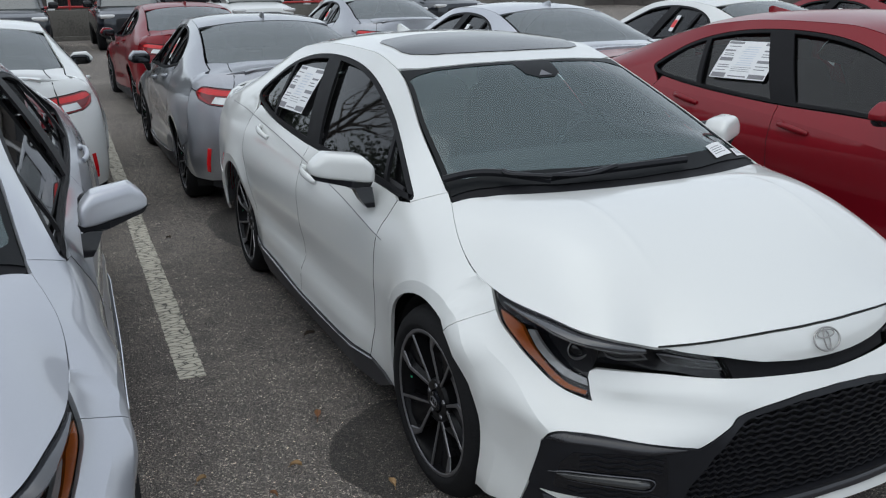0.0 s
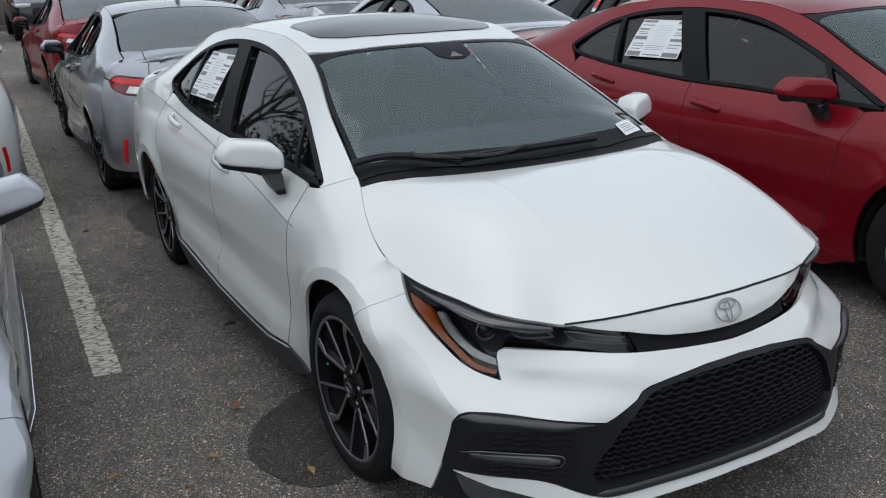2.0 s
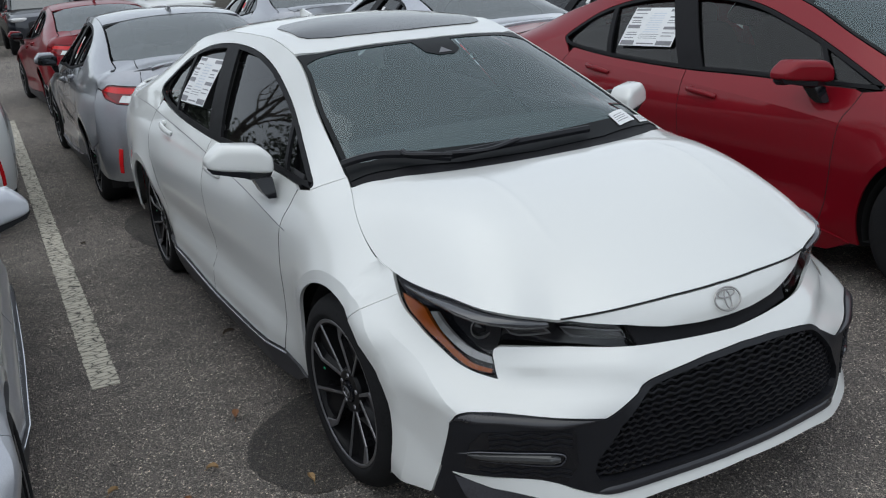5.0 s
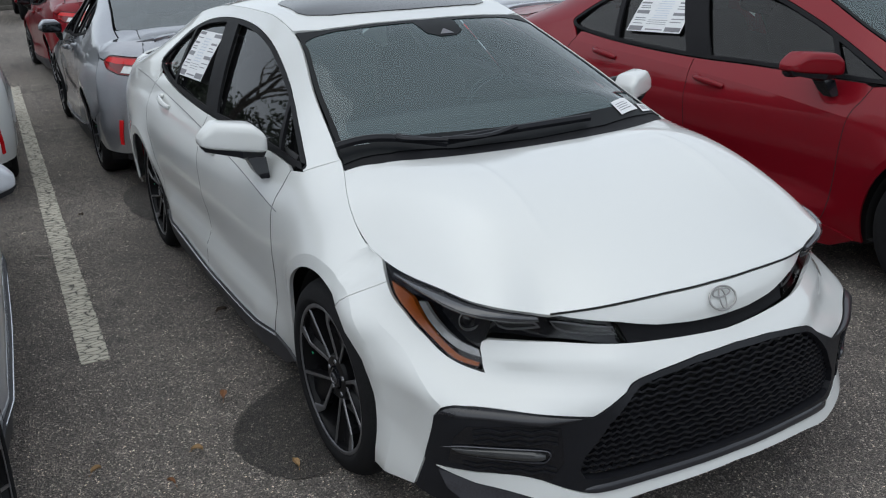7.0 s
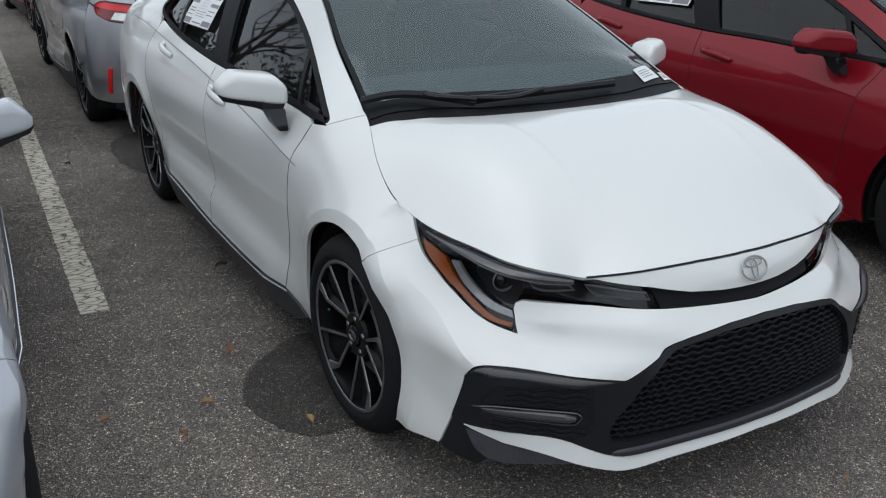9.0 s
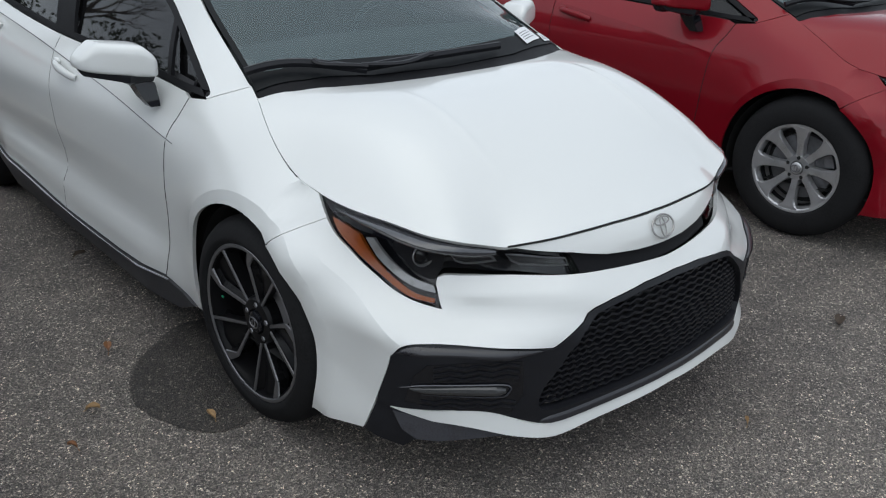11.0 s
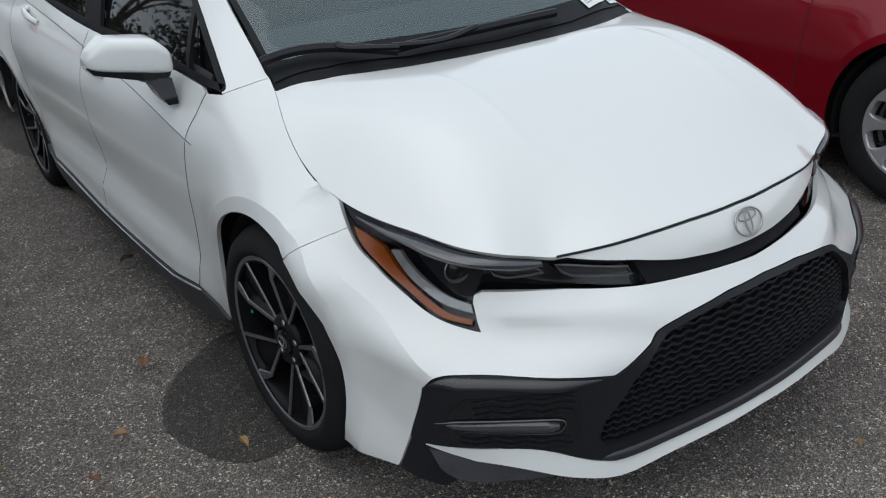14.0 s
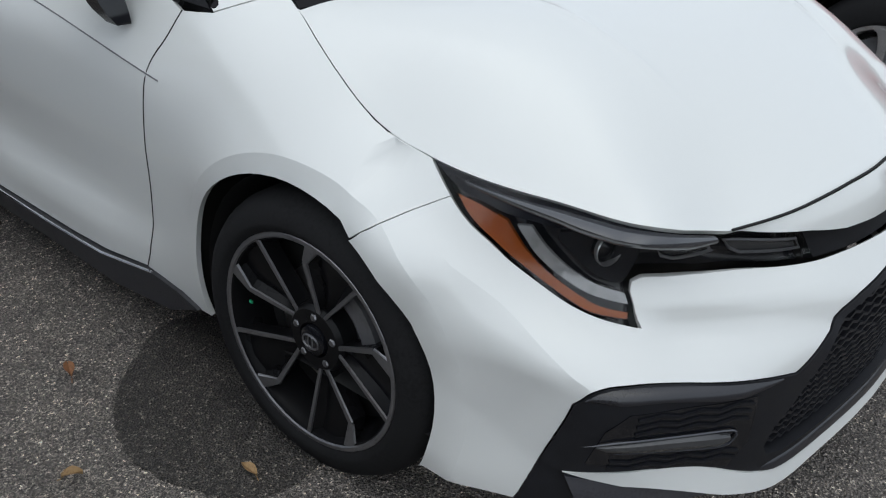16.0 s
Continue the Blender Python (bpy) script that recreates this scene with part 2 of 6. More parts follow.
def panel(outline, surf, step=0.03, gap=0.002, depth=0.012, lift=0.0, holes=(), lines=()):
    """A sheet cut to an outline in the two parameters of a surface, laid on it, with its edge turned in. Returns vertices and faces."""
    def ready(o, sign):
        o = resample(o, step * 0.8)
        if area2(o) * sign < 0:
            o = o[::-1]
        return o
    rings = [shrink(ready(outline, 1), gap)] + [ready(h, -1) for h in holes]
    pts, edges = [], []
    for r in rings:
        k = len(pts)
        pts += [tuple(p) for p in r]
        edges += [(k + i, k + (i + 1) % len(r)) for i in range(len(r))]
    ring0 = np.array(rings[0])
    for line, _ in lines:
        # a crease: a row of points of its own inside the outline
        q = np.array(resample(line, step * 0.6, False))
        good = inside(rings[0], q) & (np.min(np.linalg.norm(q[:, None] - ring0[None], axis=2), axis=1) > 0.004)
        for i in range(len(q)):
            if good[i]:
                if i and good[i - 1]:
                    edges.append((len(pts) - 1, len(pts)))
                pts.append(tuple(q[i]))
    a = np.array(rings[0])
    lo, hi = a.min(0), a.max(0)
    gx, gy = np.meshgrid(np.arange(lo[0] + step / 2, hi[0], step), np.arange(lo[1] + step / 2, hi[1], step))
    g = np.stack([gx.ravel(), gy.ravel()], 1)
    ok = inside(rings[0], g)
    for r in rings[1:]:
        ok &= ~inside(r, g)
    b = np.array(pts)
    if ok.any():
        g = g[ok]
        near = np.min(np.linalg.norm(g[:, None] - b[None], axis=2), axis=1)
        g = g[near > step * 0.45]
        pts += [tuple(p) for p in g]
    v2, _, f2, _, _, _ = delaunay_2d_cdt([Vector(p) for p in pts], edges, [], 0, 1e-7)
    cen = np.array([(v2[f[0]] + v2[f[1]] + v2[f[2]]) / 3 for f in f2])
    keep = inside(rings[0], cen)
    for r in rings[1:]:
        keep &= ~inside(r, cen)
    faces = [list(f) if surf[1] > 0 else list(f)[::-1] for f, k in zip(f2, keep) if k]
    count = len(faces)
    top = []
    for p in v2:
        q, n = surf_normal(surf, p[0], p[1])
        top.append(q + n * lift)
    verts = list(top)
    if depth:
        used = {}
        for f in faces:
            for i, j in ((0, 1), (1, 2), (2, 0)):
                e = (f[i], f[j])
                if (e[1], e[0]) in used:
                    del used[(e[1], e[0])]
                else:
                    used[e] = 1
        low = {}
        for i, j in used:
            for k in (i, j):
                if k not in low:
                    q, n = surf_normal(surf, v2[k][0], v2[k][1])
                    low[k] = len(verts)
                    verts.append(q + n * (lift - depth))
            faces.append([j, i, low[i], low[j]])
    for line, beyond in lines:
        # the two sides of a crease share no points, so it stays crisp
        if beyond is None:
            continue
        q = np.array(resample(line, step * 0.6, False))
        flat2 = np.array([tuple(p) for p in v2])
        hit = {i for i in range(len(flat2)) if np.min(np.abs(q - flat2[i]).sum(1)) < 1e-5}
        twin = {}
        for f in faces[:count]:
            if any(i in hit for i in f) and beyond(*np.mean(flat2[[i for i in f]], 0)):
                for k, i in enumerate(f):
                    if i in hit:
                        if i not in twin:
                            twin[i] = len(verts)
                            verts.append(verts[i])
                        f[k] = twin[i]
    return verts, faces


def surf_normal(surf, u, v, e=0.004):
    """The place and the outward normal on a surface, given as (function, sign)."""
    f, sign = surf
    p = np.array(f(u, v))
    a, b = np.array(f(u + e, v)) - p, np.array(f(u, v + e)) - p
    n = np.cross(a, b)
    return p, sign * n / max(np.linalg.norm(n), 1e-12)


def mirror(vf):
    v, f = vf
    return [(-p[0], p[1], p[2]) for p in v], [x[::-1] for x in f]


def tube(line, radius, sides=6, closed=False, flat=1.0):
    """A rod along a 3D line."""
    L = [np.array(p, float) for p in line]
    n, verts, faces = len(L), [], []
    up = np.array((0.0, 0.0, 1.0))
    for i, p in enumerate(L):
        d = (L[(i + 1) % n] if closed or i < n - 1 else p) - (L[i - 1] if closed or i > 0 else p)
        d /= max(np.linalg.norm(d), 1e-9)
        s = np.cross(d, up if abs(d[2]) < 0.95 else np.array((1.0, 0, 0)))
        s /= np.linalg.norm(s)
        w = np.cross(s, d)
        r = radius(i / max(1, n - 1)) if callable(radius) else radius
        for k in range(sides):
            a = 2 * math.pi * k / sides
            verts.append(p + r * (math.cos(a) * s + flat * math.sin(a) * w))
    for i in range(n if closed else n - 1):
        for k in range(sides):
            j, k2 = (i + 1) % n, (k + 1) % sides
            faces.append([i * sides + k, i * sides + k2, j * sides + k2, j * sides + k])
    if not closed:
        faces += [list(range(sides))[::-1], [(n - 1) * sides + k for k in range(sides)]]
    return verts, faces


def lathe(profile, sides=40, axis="x", start=0.0, end=2 * math.pi):
    """A turned shape: profile of (along, radius) round the axis."""
    verts, faces, m = [], [], len(profile)
    for k in range(sides):
        a = start + (end - start) * k / sides
        for h, r in profile:
            verts.append((h, r * math.cos(a), r * math.sin(a)) if axis == "x" else (r * math.cos(a), r * math.sin(a), h))
    for k in range(sides):
        k2 = (k + 1) % sides
        for i in range(m - 1):
            faces.append([k * m + i, k2 * m + i, k2 * m + i + 1, k * m + i + 1])
    return verts, faces


def box(lo, hi, bevel=0.0, seg=2):
    bm = bmesh.new()
    bmesh.ops.create_cube(bm, size=1)
    for v in bm.verts:
        v.co = Vector([(lo[i] + hi[i]) / 2 + v.co[i] * (hi[i] - lo[i]) for i in range(3)])
    if bevel:
        bmesh.ops.bevel(bm, geom=bm.edges[:], offset=bevel, segments=seg, affect="EDGES", profile=0.6)
    bm.verts.index_update()
    out = [tuple(v.co) for v in bm.verts], [[v.index for v in f.verts] for f in bm.faces]
    bm.free()
    return out


def loft(sections, cap=True, closed=True):
    """A skin over rings of equal count."""
    m, verts, faces = len(sections[0]), [], []
    for s in sections:
        verts += [tuple(p) for p in s]
    for i in range(len(sections) - 1):
        for k in range(m if closed else m - 1):
            k2 = (k + 1) % m
            faces.append([i * m + k, i * m + k2, (i + 1) * m + k2, (i + 1) * m + k])
    if cap:
        faces += [list(range(m))[::-1], [(len(sections) - 1) * m + k for k in range(m)]]
    return verts, faces


def join(*shapes):
    verts, faces = [], []
    for v, f in shapes:
        k = len(verts)
        verts += [tuple(p) for p in v]
        faces += [[i + k for i in x] for x in f]
    return verts, faces


def moved(vf, m):
    return [tuple(m @ Vector(p)) for p in vf[0]], vf[1]


MESHES = {}


def part(name, vf, material, parent, label="", key=None, angle=35):
    """Link a shape as one mesh under a thing or a part. With a key the mesh is made once and shared; the material sits on the object."""
    if key is not None and key in MESHES:
        me = MESHES[key]
    else:
        v, f = vf() if callable(vf) else vf
        me = mesh_from(name, v, f, angle)
        me.materials.append(material)
        if key is not None:
            MESHES[key] = me
    ob = new(name, me)
    ob.parent = parent
    if me.materials[0] != material:
        ob.material_slots[0].link = "OBJECT"
        ob.material_slots[0].material = material
    if label:
        ob["label"] = label
    return ob


def thing(name, m, label, category, group="", kind=""):
    ob = new(name)
    ob.matrix_world = m
    return tagged(ob, label, category, group, kind)


# ---- the sedan: its skin as three smooth surfaces ----
# Local axes of a car: x to its left, y to its rear, z up; the right half (x < 0) is built and mirrored.
FRONT_AXLE, REAR_AXLE, HUB_Z = 0.935, 3.635, 0.312

# half width: a row for each station along the car, by height
HEIGHTS = (0.16, 0.26, 0.36, 0.48, 0.60, 0.72, 0.84, 0.96, 1.08)
STATIONS = (
    (0.60, (0.790, 0.812, 0.822, 0.830, 0.828, 0.790, 0.70, 0.62, 0.56)),
    (0.95, (0.800, 0.815, 0.825, 0.834, 0.838, 0.815, 0.77, 0.70, 0.62)),
    (1.43, (0.795, 0.812, 0.815, 0.817, 0.823, 0.818, 0.783, 0.72, 0.65)),
    (2.40, (0.800, 0.832, 0.828, 0.832, 0.852, 0.856, 0.828, 0.772, 0.70)),
    (3.20, (0.805, 0.838, 0.845, 0.855, 0.874, 0.880, 0.862, 0.812, 0.745)),
    (3.70, (0.825, 0.850, 0.868, 0.880, 0.888, 0.886, 0.868, 0.820, 0.75)),
    (4.45, (0.790, 0.815, 0.828, 0.835, 0.838, 0.830, 0.815, 0.770, 0.69)),
)
belt_z = spline([(0.55, 0.58), (0.80, 0.62), (1.00, 0.70), (1.20, 0.82), (1.32, 0.892), (1.5, 0.905), (2.0, 0.927), (2.5, 0.950), (3.0, 0.985), (3.4, 1.03), (3.7, 1.02), (4.5, 0.96)])
edge_x = spline([(0.60, 0.725), (0.709, 0.7187), (0.755, 0.7207), (0.80, 0.7215), (0.88, 0.720), (0.94, 0.712), (1.02, 0.690), (1.115, 0.658), (1.5, 0.595), (1.95, 0.512), (2.2, 0.515), (2.7, 0.530), (3.2, 0.555), (3.6, 0.595), (4.0, 0.640), (4.5, 0.64)])
edge_z = spline([(0.60, 0.735), (0.709, 0.756), (0.78, 0.768), (0.83, 0.783), (0.88, 0.808), (0.94, 0.842), (1.02, 0.880), (1.115, 0.922), (1.5, 1.100), (1.95, 1.295), (2.2, 1.345), (2.7, 1.360), (3.1, 1.330), (3.5, 1.235), (3.9, 1.105), (4.2, 1.035), (4.5, 1.02)])
crest_z = spline([(0.16, 0.695), (0.20, 0.709), (0.30, 0.760), (0.50, 0.842), (0.75, 0.908), (0.96, 0.940), (1.04, 0.966), (1.2, 1.052), (1.5, 1.192), (1.75, 1.298), (1.9, 1.332), (2.0, 1.350), (2.3, 1.388), (2.6, 1.404), (3.0, 1.394), (3.3, 1.356), (3.6, 1.280), (3.9, 1.175), (4.12, 1.095), (4.3, 1.078), (4.56, 1.085)])
crease_z = spline([(1.0, 0.70), (1.39, 0.745), (1.53, 0.766), (1.87, 0.818), (2.17, 0.855), (2.55, 0.898), (3.03, 0.943), (3.69, 0.985), (4.4, 0.99)])
skirt_z = spline([(1.48, 0.256), (1.82, 0.243), (2.2, 0.252), (2.96, 0.295), (3.2, 0.305)])
YS, ZS = np.arange(0.5, 4.62, 0.01), np.arange(0.05, 1.46, 0.01)


def half_widths():
    cols = [spline(list(zip(HEIGHTS, row)))(ZS) for _, row in STATIONS]
    low = np.stack([spline([(st[0], c[k]) for st, c in zip(STATIONS, cols)])(YS) for k in range(len(ZS))], 1)
    y, z = YS[:, None], ZS[None, :]
    low = low - 0.16 * np.clip(z - crease_z(y), 0, 0.12) * np.clip((y - 1.25) / 0.3, 0, 1) * np.clip((4.3 - y) / 0.4, 0, 1)
    zb, xe, ze = belt_z(YS), edge_x(YS), edge_z(YS)
    xb = np.array([np.interp(zb[i], ZS, low[i]) for i in range(len(YS))])
    power = np.interp(YS, (0.78, 0.95, 1.1, 1.3, 1.7, 3.3, 3.9), (1.7, 2.5, 2.4, 1.6, 1.18, 1.25, 1.7))[:, None]
    tau = np.clip((z - zb[:, None]) / (ze - zb)[:, None], 0, 1.6)
    high = xe[:, None] + (xb - xe)[:, None] * (1 - tau ** power)
    # over the fender the flank runs on smoothly up to the hood's edge
    slope = np.array([np.interp(zb[i] - 0.005, ZS, low[i]) - np.interp(zb[i] - 0.045, ZS, low[i]) for i in range(len(YS))]) / 0.04
    h = ze - zb
    lead = np.clip(slope * h, xe - xb, 0)[:, None]
    quad = xb[:, None] + lead * tau + ((xe - xb)[:, None] - lead) * tau ** 2
    k = np.clip((y - 1.28) / 0.25, 0, 1)
    k = k * k * (3 - 2 * k)
    w = np.where(z > zb[:, None], quad * (1 - k) + high * k, low)
    soft = w.copy()
    for axis, n in ((0, 5), (1, 4)):
        for _ in range(2):
            pad = [(n, n) if a == axis else (0, 0) for a in (0, 1)]
            q = np.pad(soft, pad, mode="edge")
            soft = sum(np.take(q, range(j, j + w.shape[axis]), axis) for j in range(2 * n + 1)) / (2 * n + 1)
    fix = np.array([xe[i] - np.interp(ze[i], ZS, soft[i]) for i in range(len(YS))])[:, None]
    soft = soft + fix * np.clip((z - zb[:, None]) / np.maximum(h[:, None], 0.02), 0, 1)
    return soft * (1 - k) + w * k


WIDTHS = half_widths()


LIP_R = (0.400, 0.398)


def flare(y, z):
    """The flank swells towards a wheel arch and breaks into a flat lip."""
    out = 0.0
    for ax, rear in ((FRONT_AXLE, 0), (REAR_AXLE, 1)):
        r, a = math.hypot(y - ax, z - HUB_Z), math.degrees(math.atan2(z - HUB_Z, (y - ax) * (-1 if rear else 1)))
        if r < 0.52 and z > 0.1:
            k = min(1, max(0, (a - 12) / 40)) if a > -90 else 1
            rim = LIP_R[rear]
            h = ((0.52 - r) / (0.52 - rim)) ** 1.8 if r > rim else 1 - 0.6 * (rim - r) / 0.1
            out += 0.016 * k * k * (3 - 2 * k) * h
    return out


def shelf(y, z):
    """The doors swell out again low down."""
    mid = 0.335 + 0.055 * (y - 1.5)
    k = min(1, max(0, (mid + 0.058 - z) / 0.085))
    f = min(1, max(0, (y - 1.40) / 0.25), max(0, (3.3 - y) / 0.25))
    return 0.034 * k * k * (3 - 2 * k) * max(0, f)


def side_x(y, z):
    return side_base(y, z) + flare(y, z) + (shelf(y, z) if 1.4 < y < 3.3 and z < 0.6 else 0)


def side_base(y, z):
    i, j = min(max((y - YS[0]) / 0.01, 0), len(YS) - 1.001), min(max((z - ZS[0]) / 0.01, 0), len(ZS) - 1.001)
    a, b = int(i), int(j)
    u, v = i - a, j - b
    return (WIDTHS[a, b] * (1 - u) + WIDTHS[a + 1, b] * u) * (1 - v) + (WIDTHS[a, b + 1] * (1 - u) + WIDTHS[a + 1, b + 1] * u) * v


# plan of the nose at several heights: (x, y) from the middle to the corner
NOSE = (
    (0.08, ((0, 0.12), (0.28, 0.14), (0.46, 0.19), (0.60, 0.27), (0.73, 0.42), (0.79, 0.61))),
    (0.20, ((0, 0.064), (0.28, 0.093), (0.46, 0.140), (0.61, 0.240), (0.775, 0.405), (0.808, 0.61))),
    (0.30, ((0, 0.062), (0.28, 0.088), (0.46, 0.132), (0.61, 0.238), (0.762, 0.383), (0.815, 0.61))),
    (0.45, ((0, 0.055), (0.28, 0.080), (0.43, 0.118), (0.60, 0.205), (0.757, 0.350), (0.825, 0.61))),
    (0.505, ((0, 0.062), (0.28, 0.088), (0.43, 0.145), (0.61, 0.270), (0.766, 0.383), (0.829, 0.61))),
    (0.545, ((0, 0.070), (0.28, 0.105), (0.44, 0.188), (0.614, 0.332), (0.738, 0.447), (0.829, 0.615))),
    (0.58, ((0, 0.100), (0.28, 0.140), (0.445, 0.222), (0.610, 0.350), (0.724, 0.495), (0.827, 0.625))),
    (0.61, ((0, 0.125), (0.28, 0.168), (0.45, 0.250), (0.606, 0.367), (0.719, 0.530), (0.822, 0.645))),
    (0.67, ((0, 0.138), (0.28, 0.190), (0.455, 0.270), (0.610, 0.352), (0.724, 0.575), (0.778, 0.705))),
    (0.71, ((0, 0.180), (0.28, 0.222), (0.47, 0.290), (0.615, 0.350), (0.716, 0.580), (0.752, 0.73))),
    (0.76, ((0, 0.250), (0.28, 0.285), (0.48, 0.345), (0.625, 0.405), (0.702, 0.620), (0.720, 0.75))),
)
tail_y = spline([(0.15, 4.56), (0.30, 4.61), (0.48, 4.65), (0.60, 4.655), (0.75, 4.63), (0.90, 4.61), (1.05, 4.60)])
JOIN_F, JOIN_R, HALF = 0.80, 4.02, math.pi / 2
UNIT, LAST = 0.16, 0.96
US, NZ = np.linspace(0, LAST, 193), np.arange(0.08, 0.7601, 0.005)


def nose_grid():
    zs = [row[0] for row in NOSE]
    cols = [[spline([(z, row[1][k][c]) for z, row in zip(zs, NOSE)])(NZ) for c in (0, 1)] for k in range(6)]
    gx, gy = np.zeros((len(US), len(NZ))), np.zeros((len(US), len(NZ)))
    for j, z in enumerate(NZ):
        p = [(cols[k][0][j], cols[k][1][j]) for k in range(6)] + [(side_base(JOIN_F, z), JOIN_F)]
        p = [(-p[1][0], p[1][1])] + p + [(side_base(0.94, z), 0.94)]
        for i, u in enumerate(US):
            k = min(int(u / UNIT), 5)
            t = u / UNIT - k
            for c, g in ((0, gx), (1, gy)):
                a, b, d, e = p[k][c], p[k + 1][c], p[k + 2][c], p[k + 3][c]
                g[i, j] = 0.5 * (2 * b + (d - a) * t + (2 * a - 5 * b + 4 * d - e) * t * t + (3 * b - 3 * d + e - a) * t ** 3)
    # the corner over the black wing is drawn smooth
    mask = np.clip((NZ - 0.465) / 0.04, 0, 1)[None, :] * np.clip((US - 0.40) / 0.1, 0, 1)[:, None] * np.clip((0.93 - US) / 0.06, 0, 1)[:, None]
    for g in (gx, gy):
        soft = g.copy()
        for axis, n in ((0, 9), (1, 5)):
            for _ in range(2):
                q = np.pad(soft, [(n, n) if a == axis else (0, 0) for a in (0, 1)], mode="reflect", reflect_type="odd")
                soft = sum(np.take(q, range(j, j + g.shape[axis]), axis) for j in range(2 * n + 1)) / (2 * n + 1)
        g += (soft - g) * mask
    return gx, gy


NOSE_X, NOSE_Y = nose_grid()


def front_xy(s, z):
    """The nose wraps from its middle (s = 0) to the side (s = LAST), and runs on along the side."""
    if s >= LAST:
        y = JOIN_F + (s - LAST)
        return side_x(y, z), y
    i, j = max(s, 0) / LAST * (len(US) - 1), min(max((z - NZ[0]) / 0.005, 0), len(NZ) - 1.001)
    a, b = min(int(i), len(US) - 2), int(j)
    u, v = i - a, j - b
    x, y = ((g[a, b] * (1 - u) + g[a + 1, b] * u) * (1 - v) + (g[a, b + 1] * (1 - u) + g[a + 1, b + 1] * u) * v for g in (NOSE_X, NOSE_Y))
    r = ridge_height(y, z)
    k = max(0, min(1, (s - 0.13) / 0.10, (0.50 - s) / 0.06))
    if k and 0.46 < z < 0.64:
        # a steeper facet between the lamp and the black wing
        y += k * (0.009 * math.exp(-((z - 0.520) / 0.018) ** 2) - 0.012 * math.exp(-((z - 0.574) / 0.016) ** 2))
    return x + 0.7 * r + (flare(y, z) if y > 0.42 else 0), y - 0.7 * r


# the crease over the corner of the bumper, from the black wing up towards the arch
RIDGE_A, RIDGE_B = (0.378, 0.497), (0.60, 0.614)


def ridge_height(y, z):
    (ya, za), (yb, zb) = RIDGE_A, RIDGE_B
    n = math.hypot(yb - ya, zb - za)
    along = ((y - ya) * (yb - ya) + (z - za) * (zb - za)) / (n * n)
    off = ((y - ya) * (zb - za) - (z - za) * (yb - ya)) / n
    if not -0.4 < along < 1.3:
        return 0.0
    if off < 0:
        return 0.0
    return -0.029 * (1 - math.exp(-off / 0.055)) * max(0, min(1, (0.34 - off) / 0.15)) * max(0, min(1, (along + 0.4) / 0.4, (1.3 - along) / 0.4))


def rear_xy(s, z):
    w = side_x(JOIN_R, z)
    r = float(tail_y(z))
    n, m = 2.9, 2.4
    s = min(max(s, 0.0), HALF)
    y = JOIN_R + (r - JOIN_R) * max(math.cos(s), 0) ** (2 / m)
    x = w * math.sin(s) ** (2 / n)
    k = 1 - min(max((y - JOIN_R) / 0.3, 0), 1)
    k = k * k * (3 - 2 * k)
    return x * (1 - k) + side_x(y, z) * k, y


def side_point(y, z):
    return -side_x(y, z), y, z


def fender_point(y, z):
    """The side, running into the nose surface ahead of the wheel."""
    if y >= JOIN_F:
        return -side_x(y, z), y, z
    x, y, z = front_point(find(front_xy, y, z, 1), z)
    # near the hood it is drawn in to the hood's edge
    k = min(1.0, max(0.0, (y - 0.72) / 0.03)) * min(1.0, max(0.0, 1 - (float(edge_z(y)) - z) / 0.07))
    return x + max(0.0, -x - float(edge_x(y)) - 0.0025) * k * k * (3 - 2 * k), y, z


def front_point(s, z):
    x, y = front_xy(s, z)
    return -x, y, z


def rear_point(s, z):
    x, y = rear_xy(s, z)
    return -x, y, z


def find(fn, value, z, which, lo=0.0, hi=LAST + 0.2):
    for _ in range(40):
        mid = (lo + hi) / 2
        if (fn(mid, z)[which] < value) == (fn is front_xy or which == 0):
            lo = mid
        else:
            hi = mid
    return (lo + hi) / 2


def fx(x, z):
    """A place on the nose by its distance from the middle and its height."""
    return find(front_xy, x, z, 0, 0, LAST), z


def fy(y, z):
    return find(front_xy, y, z, 1), z


def rx(x, z):
    return find(rear_xy, x, z, 0, 0, HALF), z


def ry(y, z):
    return find(rear_xy, y, z, 1, 0, HALF), z


# the hood's outer edge: along the lamp it lies on the nose surface, further back on the side surface
LAMP_TOP = through_points([fx(0.457, 0.679), fx(0.52, 0.694), fx(0.58, 0.709), fx(0.625, 0.718), fy(0.42, 0.725), fy(0.48, 0.734), fy(0.55, 0.739), fy(0.62, 0.745), fy(0.709, 0.756)], 4)
HOOD_EDGE = [front_point(*p) for p in LAMP_TOP] + [(-float(edge_x(y)), y, float(edge_z(y))) for y in np.linspace(0.735, 1.115, 16)]
_hx, _hy, _hz = (np.array([abs(p[k]) for p in HOOD_EDGE]) for k in range(3))


NOSE_TOP = [(0.0, 0.703), fx(0.15, 0.700), fx(0.30, 0.692), fx(0.38, 0.686)]
_nose = [front_point(*p) for p in NOSE_TOP] + HOOD_EDGE[:1]


